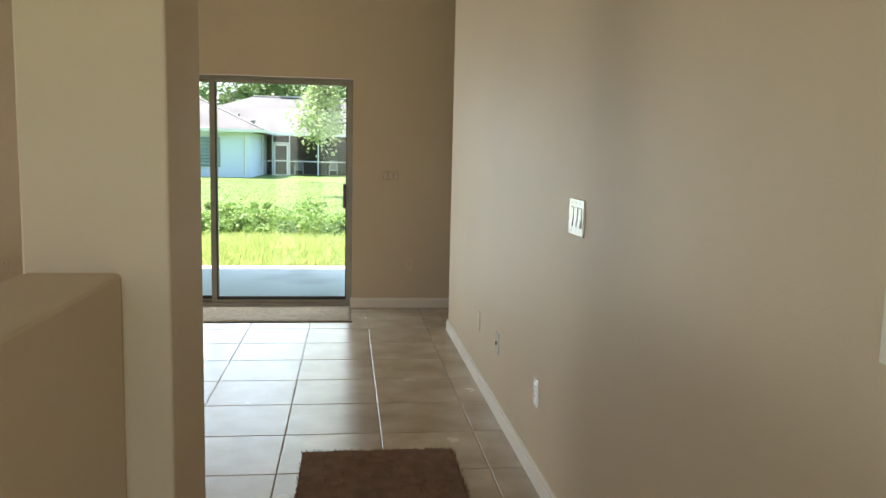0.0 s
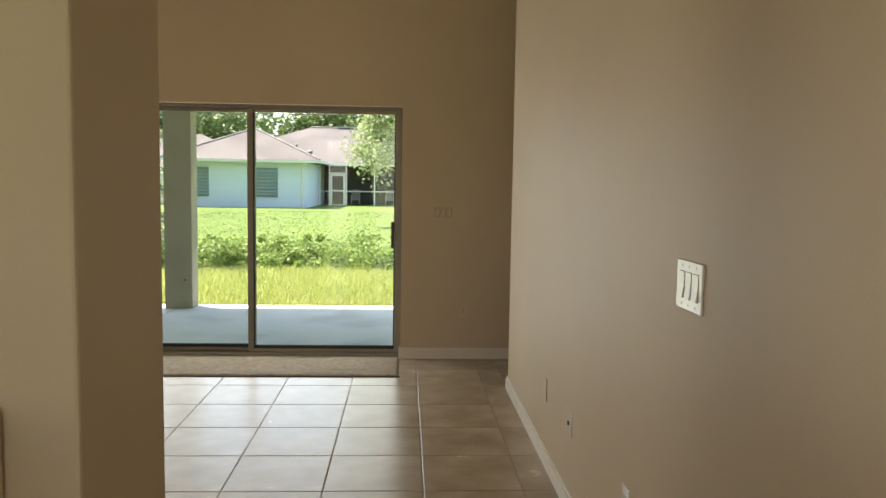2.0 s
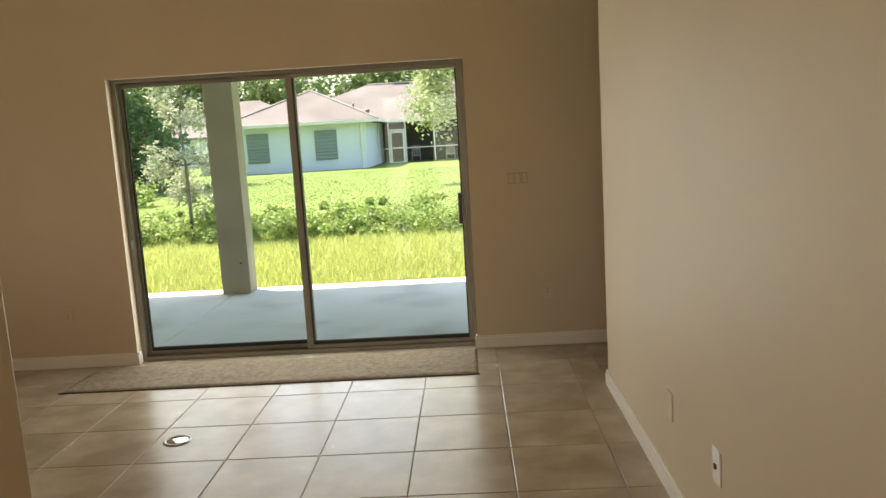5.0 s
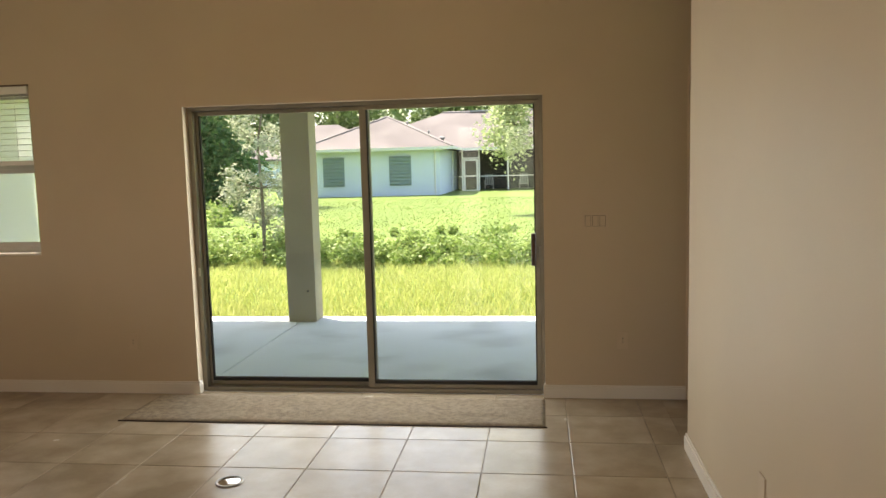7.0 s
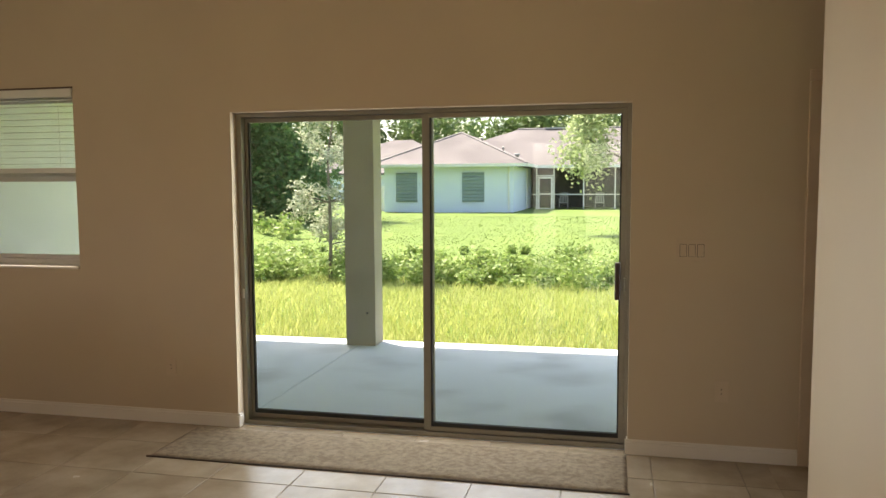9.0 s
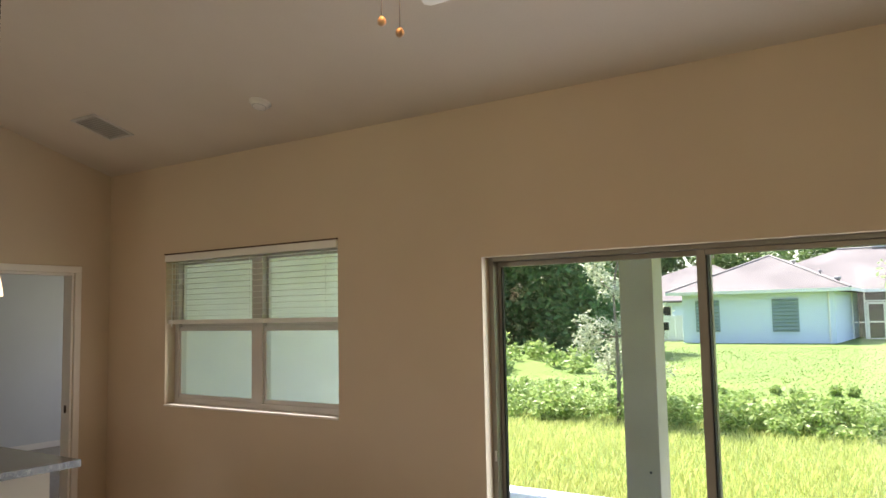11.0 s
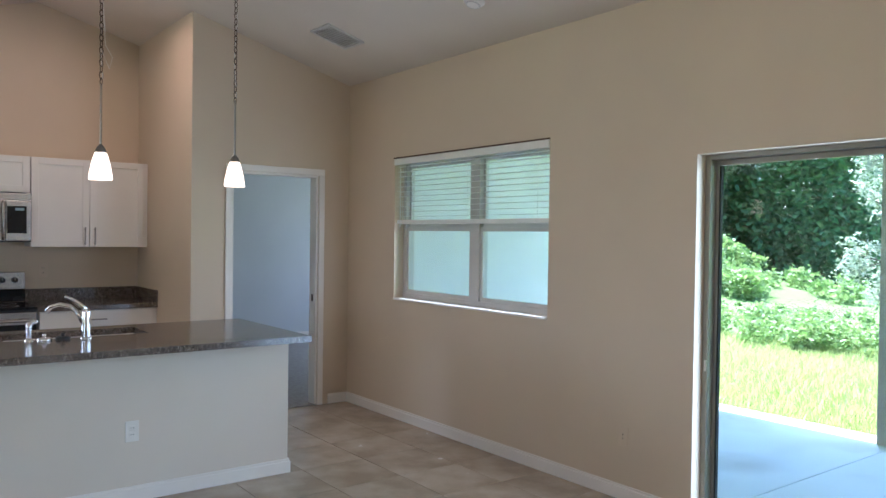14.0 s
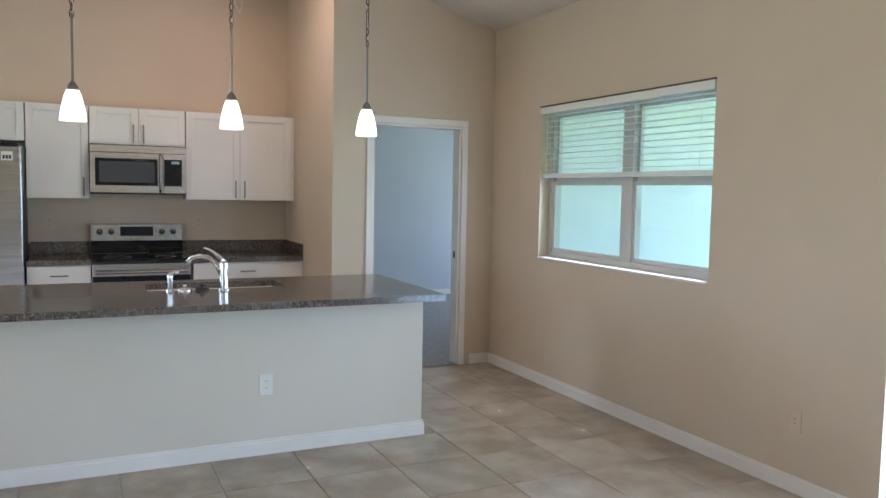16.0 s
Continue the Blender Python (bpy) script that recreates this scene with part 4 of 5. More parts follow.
# ---- kitchen back run ----


def handle(bm, x, y, z0, z1, upright=True):
    if upright:
        rod(bm, (x + 0.028, y, z0), (x + 0.028, y, z1), 0.006)
        for z in (z0 + 0.015, z1 - 0.015):
            rod(bm, (x, y, z), (x + 0.028, y, z), 0.005)
    else:
        rod(bm, (x + 0.028, z0, y), (x + 0.028, z1, y), 0.006)
        for w in (z0 + 0.015, z1 - 0.015):
            rod(bm, (x, w, y), (x + 0.028, w, y), 0.005)
    return bm


def shaker(name, x, y0, y1, z0, z1, parent, pull=None):
    """A shaker door: four rails proud of a panel; pull = (y, z0, z1) upright or ('h', z, y0, y1)."""
    r = 0.055
    d = part(name, boxes((x, x + 0.010, y0, y1, z0, z1)), M_CABINET, parent)
    for a0, a1 in ((y0, y0 + r), (y1 - r, y1)):
        part("stile", boxes((x + 0.0102, x + 0.019, a0, a1, z0, z1), bevel=0.0015), M_CABINET, d)
    for c0, c1 in ((z0, z0 + r), (z1 - r, z1)):
        part("rail", boxes((x + 0.0102, x + 0.0188, y0 + r, y1 - r, c0, c1), bevel=0.0015), M_CABINET, d)
    if pull:
        hb = handle(bmesh.new(), x + 0.019, pull[0], pull[1], pull[2]) if pull[0] != "h" else handle(bmesh.new(), x + 0.019, pull[1], pull[2], pull[3], False)
        part("handle", hb, M_NICKEL, d, "satin nickel bar handle")
    return d


UX = -7.219
ZU0, ZU1 = 1.388, 2.155


def upper(y0, y1, z0, z1, doors, label):
    ob = thing("wall_cabinet", (XK, (y0 + y1) / 2, z0), label, "kitchen cabinet", "white wall cabinets")
    part("body", boxes((XK + 0.001, UX, y0, y1, z0, z1)), M_CABINET, ob)
    g = 0.0025
    for a, b, pull in doors:
        shaker("door", UX, a + g, b - g, z0 + g, z1 - g, ob, pull)
    return ob


upper(2.40, 3.345, 1.845, ZU1, [(2.40, 2.87, (2.83, 1.87, 1.99)), (2.87, 3.345, (2.91, 1.87, 1.99))], "short white shaker cabinet above the refrigerator")
upper(3.35, 3.812, ZU0, ZU1, [(3.35, 3.812, (3.772, 1.408, 1.562))], "tall white shaker cabinet with one door")
upper(3.817, 4.578, 1.846, ZU1, [(3.817, 4.1975, (4.157, 1.862, 2.016)), (4.1975, 4.578, (4.238, 1.862, 2.016))], "short white shaker cabinet above the microwave")
upper(4.583, 5.51, ZU0, ZU1, [(4.583, 5.047, (5.007, 1.408, 1.562)), (5.047, 5.51, (5.087, 1.408, 1.562))], "tall white shaker cabinet with two doors")
single("cabinet_filler", boxes((XK + 0.001, UX - 0.01, 5.511, YK - 0.001, ZU0, ZU1)), M_CABINET, "narrow white filler strip beside the cabinet", "filler strip", base=(UX - 0.01, 5.53, ZU0))

BX = -6.919


def lower(y0, y1, label, drawer_fronts, doors):
    ob = thing("base_cabinet", (XK, (y0 + y1) / 2, 0), label, "kitchen cabinet", "white base cabinets")
    part("body", boxes((XK + 0.001, BX, y0, y1, 0.10, 0.858)), M_CABINET, ob)
    part("toe_kick", boxes((XK + 0.001, BX - 0.06, y0, y1, 0.0, 0.10)), M_BLACK, ob, "dark recessed toe kick")
    for a, b in drawer_fronts:
        d = part("drawer", boxes((BX, BX + 0.019, a + 0.0025, b - 0.0025, 0.70, 0.852), bevel=0.002), M_CABINET, ob)
        c = (a + b) / 2
        part("handle", handle(bmesh.new(), BX + 0.019, 0.778, c - 0.065, c + 0.065, False), M_NICKEL, d, "satin nickel bar handle")
    for a, b, py in doors:
        shaker("door", BX, a + 0.0025, b - 0.0025, 0.105, 0.695, ob, (py, 0.52, 0.65))


lower(3.355, 3.812, "white base cabinet with a drawer, beside the range", [(3.355, 3.812)], [(3.355, 3.812, 3.772)])
lower(4.600, YK - 0.002, "white base cabinet with one wide drawer beside the range", [(4.600, 5.51)], [(4.600, 5.055, 5.015), (5.055, 5.51, 5.095)])
for y0, y1 in ((3.352, 3.815), (4.585, YK - 0.001)):
    wt = thing("kitchen_worktop", (XK, (y0 + y1) / 2, 0.86), "dark brown granite worktop with upstand", "worktop", "granite worktops")
    part("slab", boxes((XK + 0.001, BX + 0.03, y0, y1, 0.859, 0.90), bevel=0.003), M_GRANITE, wt)
    part("upstand", boxes((XK + 0.001, XK + 0.021, y0, y1, 0.9005, 1.01), bevel=0.002), M_GRANITE, wt)
    if y1 > 5:
        part("side_upstand", boxes((XK + 0.021, BX + 0.03, y1 - 0.02, y1, 0.9005, 1.01), bevel=0.002), M_GRANITE, wt)

rg = thing("kitchen_range", (-7.15, 4.2, 0), "stainless steel electric range with black glass cooktop", "stove")
R0, R1, RX = 3.818, 4.582, -6.872
part("body", boxes((XK + 0.002, RX - 0.03, R0, R1, 0.0, 0.885)), M_BLACK, rg)
part("cooktop", boxes((XK + 0.09, RX, R0, R1, 0.886, 0.906), bevel=0.004), M_BLACKGLASS, rg, "black glass cooktop")
bg = part("control_panel", boxes((XK + 0.002, XK + 0.075, R0, R1, 1.012, 1.165), bevel=0.006), M_STEEL, rg, "stainless back panel")
part("lower_back_panel", boxes((XK + 0.002, XK + 0.07, R0, R1, 0.907, 1.011)), M_BLACKGLASS, rg, "black lower back panel")
part("display", boxes((XK + 0.075, XK + 0.079, 4.06, 4.331, 1.059, 1.141)), M_DISPLAY, bg, "dark clock display")
for ky in (3.892, 3.987, 4.403, 4.499):
    part("control_knob", rod(bmesh.new(), (XK + 0.075, ky, 1.095), (XK + 0.103, ky, 1.095), 0.026, 0.022, 20), M_BLACK, bg, "black round control knob")
    part("knob_mark", boxes((XK + 0.103, XK + 0.1045, ky - 0.002, ky + 0.002, 1.098, 1.115)), M_PLATE, bg, "white knob mark")
od = part("oven_door", boxes((RX - 0.03, RX, R0 + 0.004, R1 - 0.004, 0.24, 0.865), bevel=0.006), M_STEEL, rg, "stainless oven door")
part("oven_window", boxes((RX, RX + 0.003, R0 + 0.006, R1 - 0.006, 0.30, 0.765)), M_BLACKGLASS, od, "black oven window")
hb = rod(bmesh.new(), (RX + 0.045, R0 + 0.03, 0.80), (RX + 0.045, R1 - 0.03, 0.80), 0.012, segs=14)
for yy in (R0 + 0.06, R1 - 0.06):
    rod(hb, (RX, yy, 0.80), (RX + 0.045, yy, 0.80), 0.009)
part("oven_handle", hb, M_STEEL, od, "stainless bar handle")
part("warming_drawer", boxes((RX - 0.03, RX, R0 + 0.004, R1 - 0.004, 0.06, 0.232), bevel=0.006), M_STEEL, rg)
for bx_, by_, br_ in ((-7.28, 4.02, 0.075), (-7.28, 4.39, 0.095), (-7.04, 4.02, 0.105), (-7.04, 4.39, 0.08)):
    part("burner_ring", lathe(bmesh.new(), [(br_ - 0.004, 0.9062), (br_, 0.9066), (br_ + 0.002, 0.9062)], (bx_, by_, 0)), M_VENT, rg, "thin grey burner ring")

mw = thing("microwave", (-7.34, 4.198, 1.428), "stainless over-the-range microwave with dark window", "microwave")
MX1 = -7.152
part("body", boxes((XK + 0.002, MX1, 3.819, 4.577, 1.428, 1.843)), M_BLACK, mw)
part("vent_grille", boxes((MX1, MX1 + 0.014, 3.819, 4.577, 1.778, 1.838), bevel=0.003), M_STEEL, mw)
md = part("door", boxes((MX1, MX1 + 0.022, 3.819, 4.385, 1.440, 1.776), bevel=0.004), M_STEEL, mw, "stainless door")
part("door_window", boxes((MX1 + 0.022, MX1 + 0.0245, 3.857, 4.343, 1.502, 1.728)), M_BLACKGLASS, md, "dark glass window")
part("window_mesh", boxes((MX1 + 0.0245, MX1 + 0.0255, 3.888, 4.318, 1.528, 1.702)), M_MESH, md, "fine grey window mesh")
part("handle", tube(bmesh.new(), [(MX1 + 0.022, 4.365, 1.453), (MX1 + 0.05, 4.365, 1.475), (MX1 + 0.058, 4.365, 1.61), (MX1 + 0.05, 4.365, 1.742), (MX1 + 0.022, 4.365, 1.765)], 0.011), M_STEEL, md, "curved steel handle")
cp = part("control_panel", boxes((MX1, MX1 + 0.021, 4.388, 4.577, 1.440, 1.776), bevel=0.004), M_STEEL, mw)
part("keypad", boxes((MX1 + 0.021, MX1 + 0.0235, 4.396, 4.540, 1.502, 1.728)), M_BLACKGLASS, cp, "black touch keypad")
part("display", boxes((MX1 + 0.0235, MX1 + 0.0245, 4.455, 4.520, 1.692, 1.714)), M_SHUTTER, cp, "dim pale display")

fg = thing("refrigerator", (-7.2, 2.895, 0), "stainless steel refrigerator beside the cabinets", "refrigerator")
part("body", boxes((XK + 0.03, -6.90, 2.45, 3.342, 0.02, 1.80), bevel=0.006), M_BLACK, fg, "dark grey side walls")
for y0, y1 in ((2.45, 2.893), (2.899, 3.342)):
    fd = part("door", boxes((-6.898, -6.83, y0, y1, 0.08, 1.79), bevel=0.012), M_STEEL, fg, "brushed stainless door")
    hy = y1 - 0.05 if y1 < 2.95 else y0 + 0.05
    fb = rod(bmesh.new(), (-6.785, hy, 0.70), (-6.785, hy, 1.50), 0.012, segs=12)
    for zz in (0.74, 1.46):
        rod(fb, (-6.83, hy, zz), (-6.785, hy, zz), 0.009)
    part("handle", fb, M_STEEL, fd, "steel bar handle")
part("hinge_cover", boxes((-6.89, -6.81, 3.20, 3.32, 1.79, 1.807), bevel=0.004), M_BLACK, fg)
stk = part("energy_sticker", boxes((-6.83, -6.8285, 3.205, 3.283, 1.675, 1.742)), M_PLATE, fg, "small white printed sticker")
for k in range(3):
    part("print_bar", boxes((-6.8285, -6.828, 3.215 + 0.021 * k, 3.231 + 0.021 * k, 1.686, 1.715)), M_SLOT, stk, "dark bar of print")

# ---- patio ----
SLAB, SEDGE = -0.10, 10.25
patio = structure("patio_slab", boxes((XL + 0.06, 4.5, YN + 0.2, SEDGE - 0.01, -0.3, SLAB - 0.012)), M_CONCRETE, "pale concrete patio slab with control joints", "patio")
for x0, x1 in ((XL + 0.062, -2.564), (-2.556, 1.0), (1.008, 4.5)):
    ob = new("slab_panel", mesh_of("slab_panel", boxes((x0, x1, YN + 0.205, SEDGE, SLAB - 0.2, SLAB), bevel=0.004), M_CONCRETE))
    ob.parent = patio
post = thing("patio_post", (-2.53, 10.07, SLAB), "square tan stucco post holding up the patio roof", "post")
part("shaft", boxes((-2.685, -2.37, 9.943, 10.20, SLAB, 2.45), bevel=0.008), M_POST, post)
part("outlet_hole", rod(bmesh.new(), (-2.455, 9.944, 0.237), (-2.455, 9.939, 0.237), 0.012, segs=10), M_SLOT, post, "small dark anchor hole")
structure("patio_roof", boxes((XL + 0.06, 4.6, YN + 0.2, 10.72, 2.62, 2.7), (XL + 0.06, 4.6, 9.943, 10.20, 2.45, 2.62), (XL + 0.06, 4.6, 10.70, 10.75, 2.50, 2.70)), M_WHITEPAINT, "white boarded patio roof with beam", "patio roof")
structure("wall_patio_side", boxes((4.5, 4.65, YN + 0.2, 10.3, -0.3, 2.7)), M_STUCCO, "pale stucco wall closing the patio", "wall")

# ---- ground ----


def smooth(a, b, v):
    t = min(max((v - a) / (b - a), 0.0), 1.0)
    return t * t * (3 - 2 * t)


def ground_z(x, y):
    z = -0.16 - 0.20 * smooth(12, 16.5, y) * (1 - smooth(17.5, 21, y)) + 0.07 * smooth(20, 42, y)
    z += 0.03 * noise.noise((x * 0.25, y * 0.25, 1.0)) * smooth(10.5, 13, y)
    z += 1.35 * math.exp(-((x + 14.8) / 2.4) ** 2 - ((y - 24.5) / 2.6) ** 2)
    return z


xs = [-400, -200, -120, -80, -60] + [-45 + k * 1.5 for k in range(47)] + [40, 60, 120, 200, 400]
ys = [-300, -120, -40, -5, 4, 7.5, 9] + [10.0 + k * 0.8 for k in range(50)] + [55, 65, 80, 120, 200, 400, 800]
gv = [(x, y, ground_z(x, y) if y > 10 else -0.16) for y in ys for x in xs]
w = len(xs)
gf = [(j * w + i, j * w + i + 1, (j + 1) * w + i + 1, (j + 1) * w + i) for j in range(len(ys) - 1) for i in range(w - 1)]
ground = new("ground", quads("ground", gv, gf, M_GROUND))
ground.data.shade_smooth()
tagged(ground, "bright green sunlit lawn with a shallow ditch", "lawn", kind="structure")


def blades(name, count, xr, yr, high, wide, lean, material, seed, label, category):
    """Upright grass blades, two triangles each, thinning out with distance."""
    r = np.random.RandomState(seed)
    x = r.uniform(xr[0], xr[1], count)
    y = yr[0] + (yr[1] - yr[0]) * r.uniform(0, 1, count) ** 1.4
    a, h, l, s = r.uniform(0, 2 * np.pi, count), r.uniform(0.5, 1.0, count) * high, r.uniform(0.2, 1, count) * lean, r.uniform(0.6, 1.2, count) * wide
    z = np.array([ground_z(p, q) for p, q in zip(x, y)])
    dx, dy = np.cos(a), np.sin(a)
    v = np.empty((count, 4, 3))
    v[:, 0] = np.stack([x - dy * s, y + dx * s, z - 0.01], 1)
    v[:, 1] = np.stack([x + dy * s, y - dx * s, z - 0.01], 1)
    v[:, 2] = np.stack([x + dx * l * 0.5 + dy * s * 0.6, y + dy * l * 0.5 - dx * s * 0.6, z + h * 0.65], 1)
    v[:, 3] = np.stack([x + dx * l, y + dy * l, z + h], 1)
    i = np.arange(count)[:, None] * 4
    f = np.concatenate([i + [0, 1, 2], i + [0, 2, 3]])
    ob = new(name, quads(name, v.reshape(-1, 3).tolist(), f.tolist(), material))
    return tagged(ob, label, category, kind="stuff")


blades("lawn_grass", 52000, (-11, 3.5), (10.27, 17.0), 0.15, 0.006, 0.08, M_GRASS, 3, "ankle-high yellow-green grass beyond the patio", "grass")
blades("far_grass", 26000, (-16, 6), (18.5, 40), 0.04, 0.02, 0.08, M_FARGRASS, 5, "short green lawn behind the ditch", "grass")


def leaf_cloud(centres, radii, count, size, r, flat=1.0, shell=0.45):
    """Rhombic leaves scattered through lumps."""
    centres, radii = np.array(centres, float), np.array(radii, float)
    pick = r.choice(len(centres), count, p=radii ** 2 / (radii ** 2).sum())
    way = r.normal(size=(count, 3))
    way /= np.linalg.norm(way, axis=1)[:, None]
    dist = radii[pick] * (shell + (1 - shell) * r.uniform(0, 1, count)) * r.uniform(0.75, 1.2, count)
    p = centres[pick] + way * dist[:, None] * np.array([1, 1, flat])
    u = r.normal(size=(count, 3))
    u[:, 2] *= 0.6
    u /= np.linalg.norm(u, axis=1)[:, None]
    t = np.cross(u, r.normal(size=(count, 3)))
    t /= np.linalg.norm(t, axis=1)[:, None]
    s = (size * r.uniform(0.6, 1.3, count))[:, None]
    v = np.stack([p - u * s, p + t * s * 0.45, p + u * s, p - t * s * 0.45], 1)
    i = np.arange(count)[:, None] * 4
    return v.reshape(-1, 3), (i + [0, 1, 2, 3])


def cloud_object(name, v, f, material, base):
    return new(name, quads(name, (v - np.array(base)).tolist(), f.tolist(), material))


def weeds(name, spots, count, size, seed, label, material=M_WEED):
    r = np.random.RandomState(seed)
    base = (float(np.mean([s[0] for s in spots])), float(np.mean([s[1] for s in spots])), ground_z(spots[0][0], spots[0][1]))
    v, f = leaf_cloud([(x, y, ground_z(x, y) + h * 0.5) for x, y, h in spots], [h * 0.75 for x, y, h in spots], count, size, r, flat=0.85)
    v[:, 2] = np.maximum(v[:, 2], np.array([ground_z(a, b) for a, b in v[:, :2]]) - 0.02)
    ob = cloud_object(name, v, f, material, base)
    ob.location = base
    return tagged(ob, label, "weeds", kind="stuff")


rw = np.random.RandomState(11)
weeds("ditch_weeds", [(rw.uniform(-13, 4.5), rw.uniform(15.9, 17.7), rw.uniform(0.15, 0.62)) for k in range(150)], 42000, 0.05, 12, "knee-high leafy weeds filling the ditch")
weeds("low_weeds", [(rw.uniform(-14, 5), rw.uniform(17.8, 21.5), rw.uniform(0.06, 0.2)) for k in range(160)], 14000, 0.05, 13, "low scrubby weeds behind the ditch")
weeds("mound_weeds", [(-14.8 + rw.normal() * 1.9, 24.0 + rw.normal() * 1.4, rw.uniform(0.35, 0.8)) for k in range(110)], 22000, 0.085, 14, "bright green overgrown mound of creepers")

# ---- trees ----


def limb(bm, start, way, length, radius, depth, r, tips):
    pts, rad = [Vector(start)], [radius]
    p, d = Vector(start), Vector(way).normalized()
    for k in range(4):
        d = (d + Vector(r.normal(size=3)) * 0.13).normalized()
        p = p + d * length / 4
        pts.append(p.copy())
        rad.append(radius * (1 - 0.15 * (k + 1)))
        if depth and k >= 1:
            for _ in range(2):
                side = (d * 0.6 + Vector(r.normal(size=3)) * 0.75 + Vector((0, 0, 0.25))).normalized()
                limb(bm, p, side, length * 0.55, rad[-1] * 0.5, depth - 1, r, tips)
    tube(bm, pts, rad, 6)
    tips.append(pts[-1])
    tips.append(pts[-2])


def tree(x, y, high, trunk_r, spread, leaf, count, material, seed, label, bare=0.3, lump=0.5, z0=None):
    r = np.random.RandomState(seed)
    z0 = ground_z(x, y) - 0.1 if z0 is None else z0
    ob = thing("tree", (x, y, z0), label, "tree")
    tips = []
    bm = bmesh.new()
    pts = [Vector((x + r.normal() * 0.03 * high * k / 6, y + r.normal() * 0.02 * high * k / 6, z0 + high * 0.92 * k / 6)) for k in range(7)]
    tube(bm, pts, [trunk_r * (1 - 0.14 * k) for k in range(7)], 9)
    part("trunk", bm, M_BARK, ob)
    bl = bmesh.new()
    for k in range(1, 7):
        if k / 6 < bare:
            continue
        for _ in range(4):
            a = r.uniform(0, 6.28)
            limb(bl, pts[k], (math.cos(a), math.sin(a), r.uniform(0.15, 0.9)), spread * r.uniform(0.6, 1.0) * (1.15 - 0.5 * k / 6), trunk_r * 0.35, 1, r, tips)
    part("limbs", bl, M_BARK, ob)
    c = [tuple(t) for t in tips]
    v, f = leaf_cloud(c, [lump * r.uniform(0.6, 1.2) for _ in c], count, leaf, r, shell=0.1)
    cr = cloud_object("crown", v, f, material, (x, y, z0))
    cr.parent = ob
    return ob


tree(-5.45, 16.75, 5.4, 0.04, 0.8, 0.042, 8500, M_SILVER, 21, "slim young tree with sparse silvery leaves by the ditch", 0.1, 0.24)
tree(0.66, 26.0, 7.2, 0.13, 3.5, 0.085, 60000, M_LEAF, 22, "leafy pale green oak hanging over the lawn", 0.2, 0.85)


def wooded(name, lumps, count, leaf, material, seed, label, trunks):
    """A thicket: several trunks under one tangled crown of leaves and hanging vines."""
    r = np.random.RandomState(seed)
    bx, by = np.mean([l[0] for l in lumps]), np.mean([l[1] for l in lumps])
    z0 = ground_z(bx, by)
    ob = thing(name, (float(bx), float(by), z0), label, "trees")
    for k in range(trunks):
        l = lumps[(k * 3) % len(lumps)]
        bm = tube(bmesh.new(), [(l[0], l[1], ground_z(l[0], l[1]) - 0.2), (l[0] + r.normal() * 0.3, l[1], l[2] * 0.5), (l[0] + r.normal() * 0.5, l[1], l[2])], [0.24, 0.18, 0.1], 7)
        part("trunk", bm, M_BARK, ob)
    v, f = leaf_cloud([l[:3] for l in lumps], [l[3] for l in lumps], count, leaf, r, flat=1.15, shell=0.55)
    cr = cloud_object("crown", v, f, material, (bx, by, z0))
    cr.parent = ob
    return ob


rt = np.random.RandomState(31)
wooded("tree_thicket", [(rt.uniform(-26, -12.5), rt.uniform(31, 37), rt.uniform(0.5, 8.0), rt.uniform(1.0, 2.2)) for k in range(95)], 95000, 0.15, M_DARKLEAF, 32, "dark vine-hung thicket of tall trees at the lawn's edge", 9)
wooded("tree_thicket", [(rt.uniform(-34, -18), rt.uniform(26, 33), rt.uniform(0.7, 9.0), rt.uniform(1.4, 2.6)) for k in range(58)], 52000, 0.17, M_DARKLEAF, 33, "dark vine-hung thicket of tall trees at the lawn's edge", 7)
for k in range(9):
    cx = -34 + k * 6.0
    wooded("far_tree", [(cx + rt.normal() * 2.2, 78 + rt.normal() * 3, rt.uniform(3.0, 8.3), rt.uniform(1.6, 2.6)) for i in range(12)], 5200, 0.30, M_FARLEAF, 40 + k, "tall green tree far behind the houses", 2)

# ---- neighbouring houses ----


def hip_roof(bm, x0, x1, y0, y1, z, rise, ridge, thick=0.16):
    """A hip roof over the eaves' rectangle; ridge = (xa, ya, xb, yb)."""
    xa, ya, xb, yb = ridge
    lo = [bm.verts.new(p) for p in ((x0, y0, z), (x1, y0, z), (x1, y1, z), (x0, y1, z))]
    und = [bm.verts.new((v.co.x, v.co.y, z - thick)) for v in lo]
    a, b = bm.verts.new((xa, ya, z + rise)), bm.verts.new((xb, yb, z + rise))
    if abs(xb - xa) > abs(yb - ya):
        faces = ((lo[0], lo[1], b, a), (lo[1], lo[2], b), (lo[2], lo[3], a, b), (lo[3], lo[0], a))
    else:
        faces = ((lo[0], lo[1], a), (lo[1], lo[2], b, a), (lo[2], lo[3], b), (lo[3], lo[0], a, b))
    for f in faces:
        bm.faces.new(f)
    for k in range(4):
        bm.faces.new((lo[k], lo[(k + 1) % 4], und[(k + 1) % 4], und[k]))
    bm.faces.new(und[::-1])
    return bm


HZ = -0.12
PF = 50.0   # front of the screened porch
nh = thing("neighbour_house", (-4, 50, HZ), "pale blue-white stucco house with weathered grey hip roof", "house")
part("wing_wall", boxes((-12.65, -5.352, 44.2, 52, HZ - 0.3, 2.44)), M_HOUSE, nh)
part("main_wall", boxes((-12.6, -5.36, 52.0, 60, HZ - 0.3, 2.44), (-5.35, 9, 53.2, 60, HZ - 0.3, 2.44)), M_HOUSE, nh)
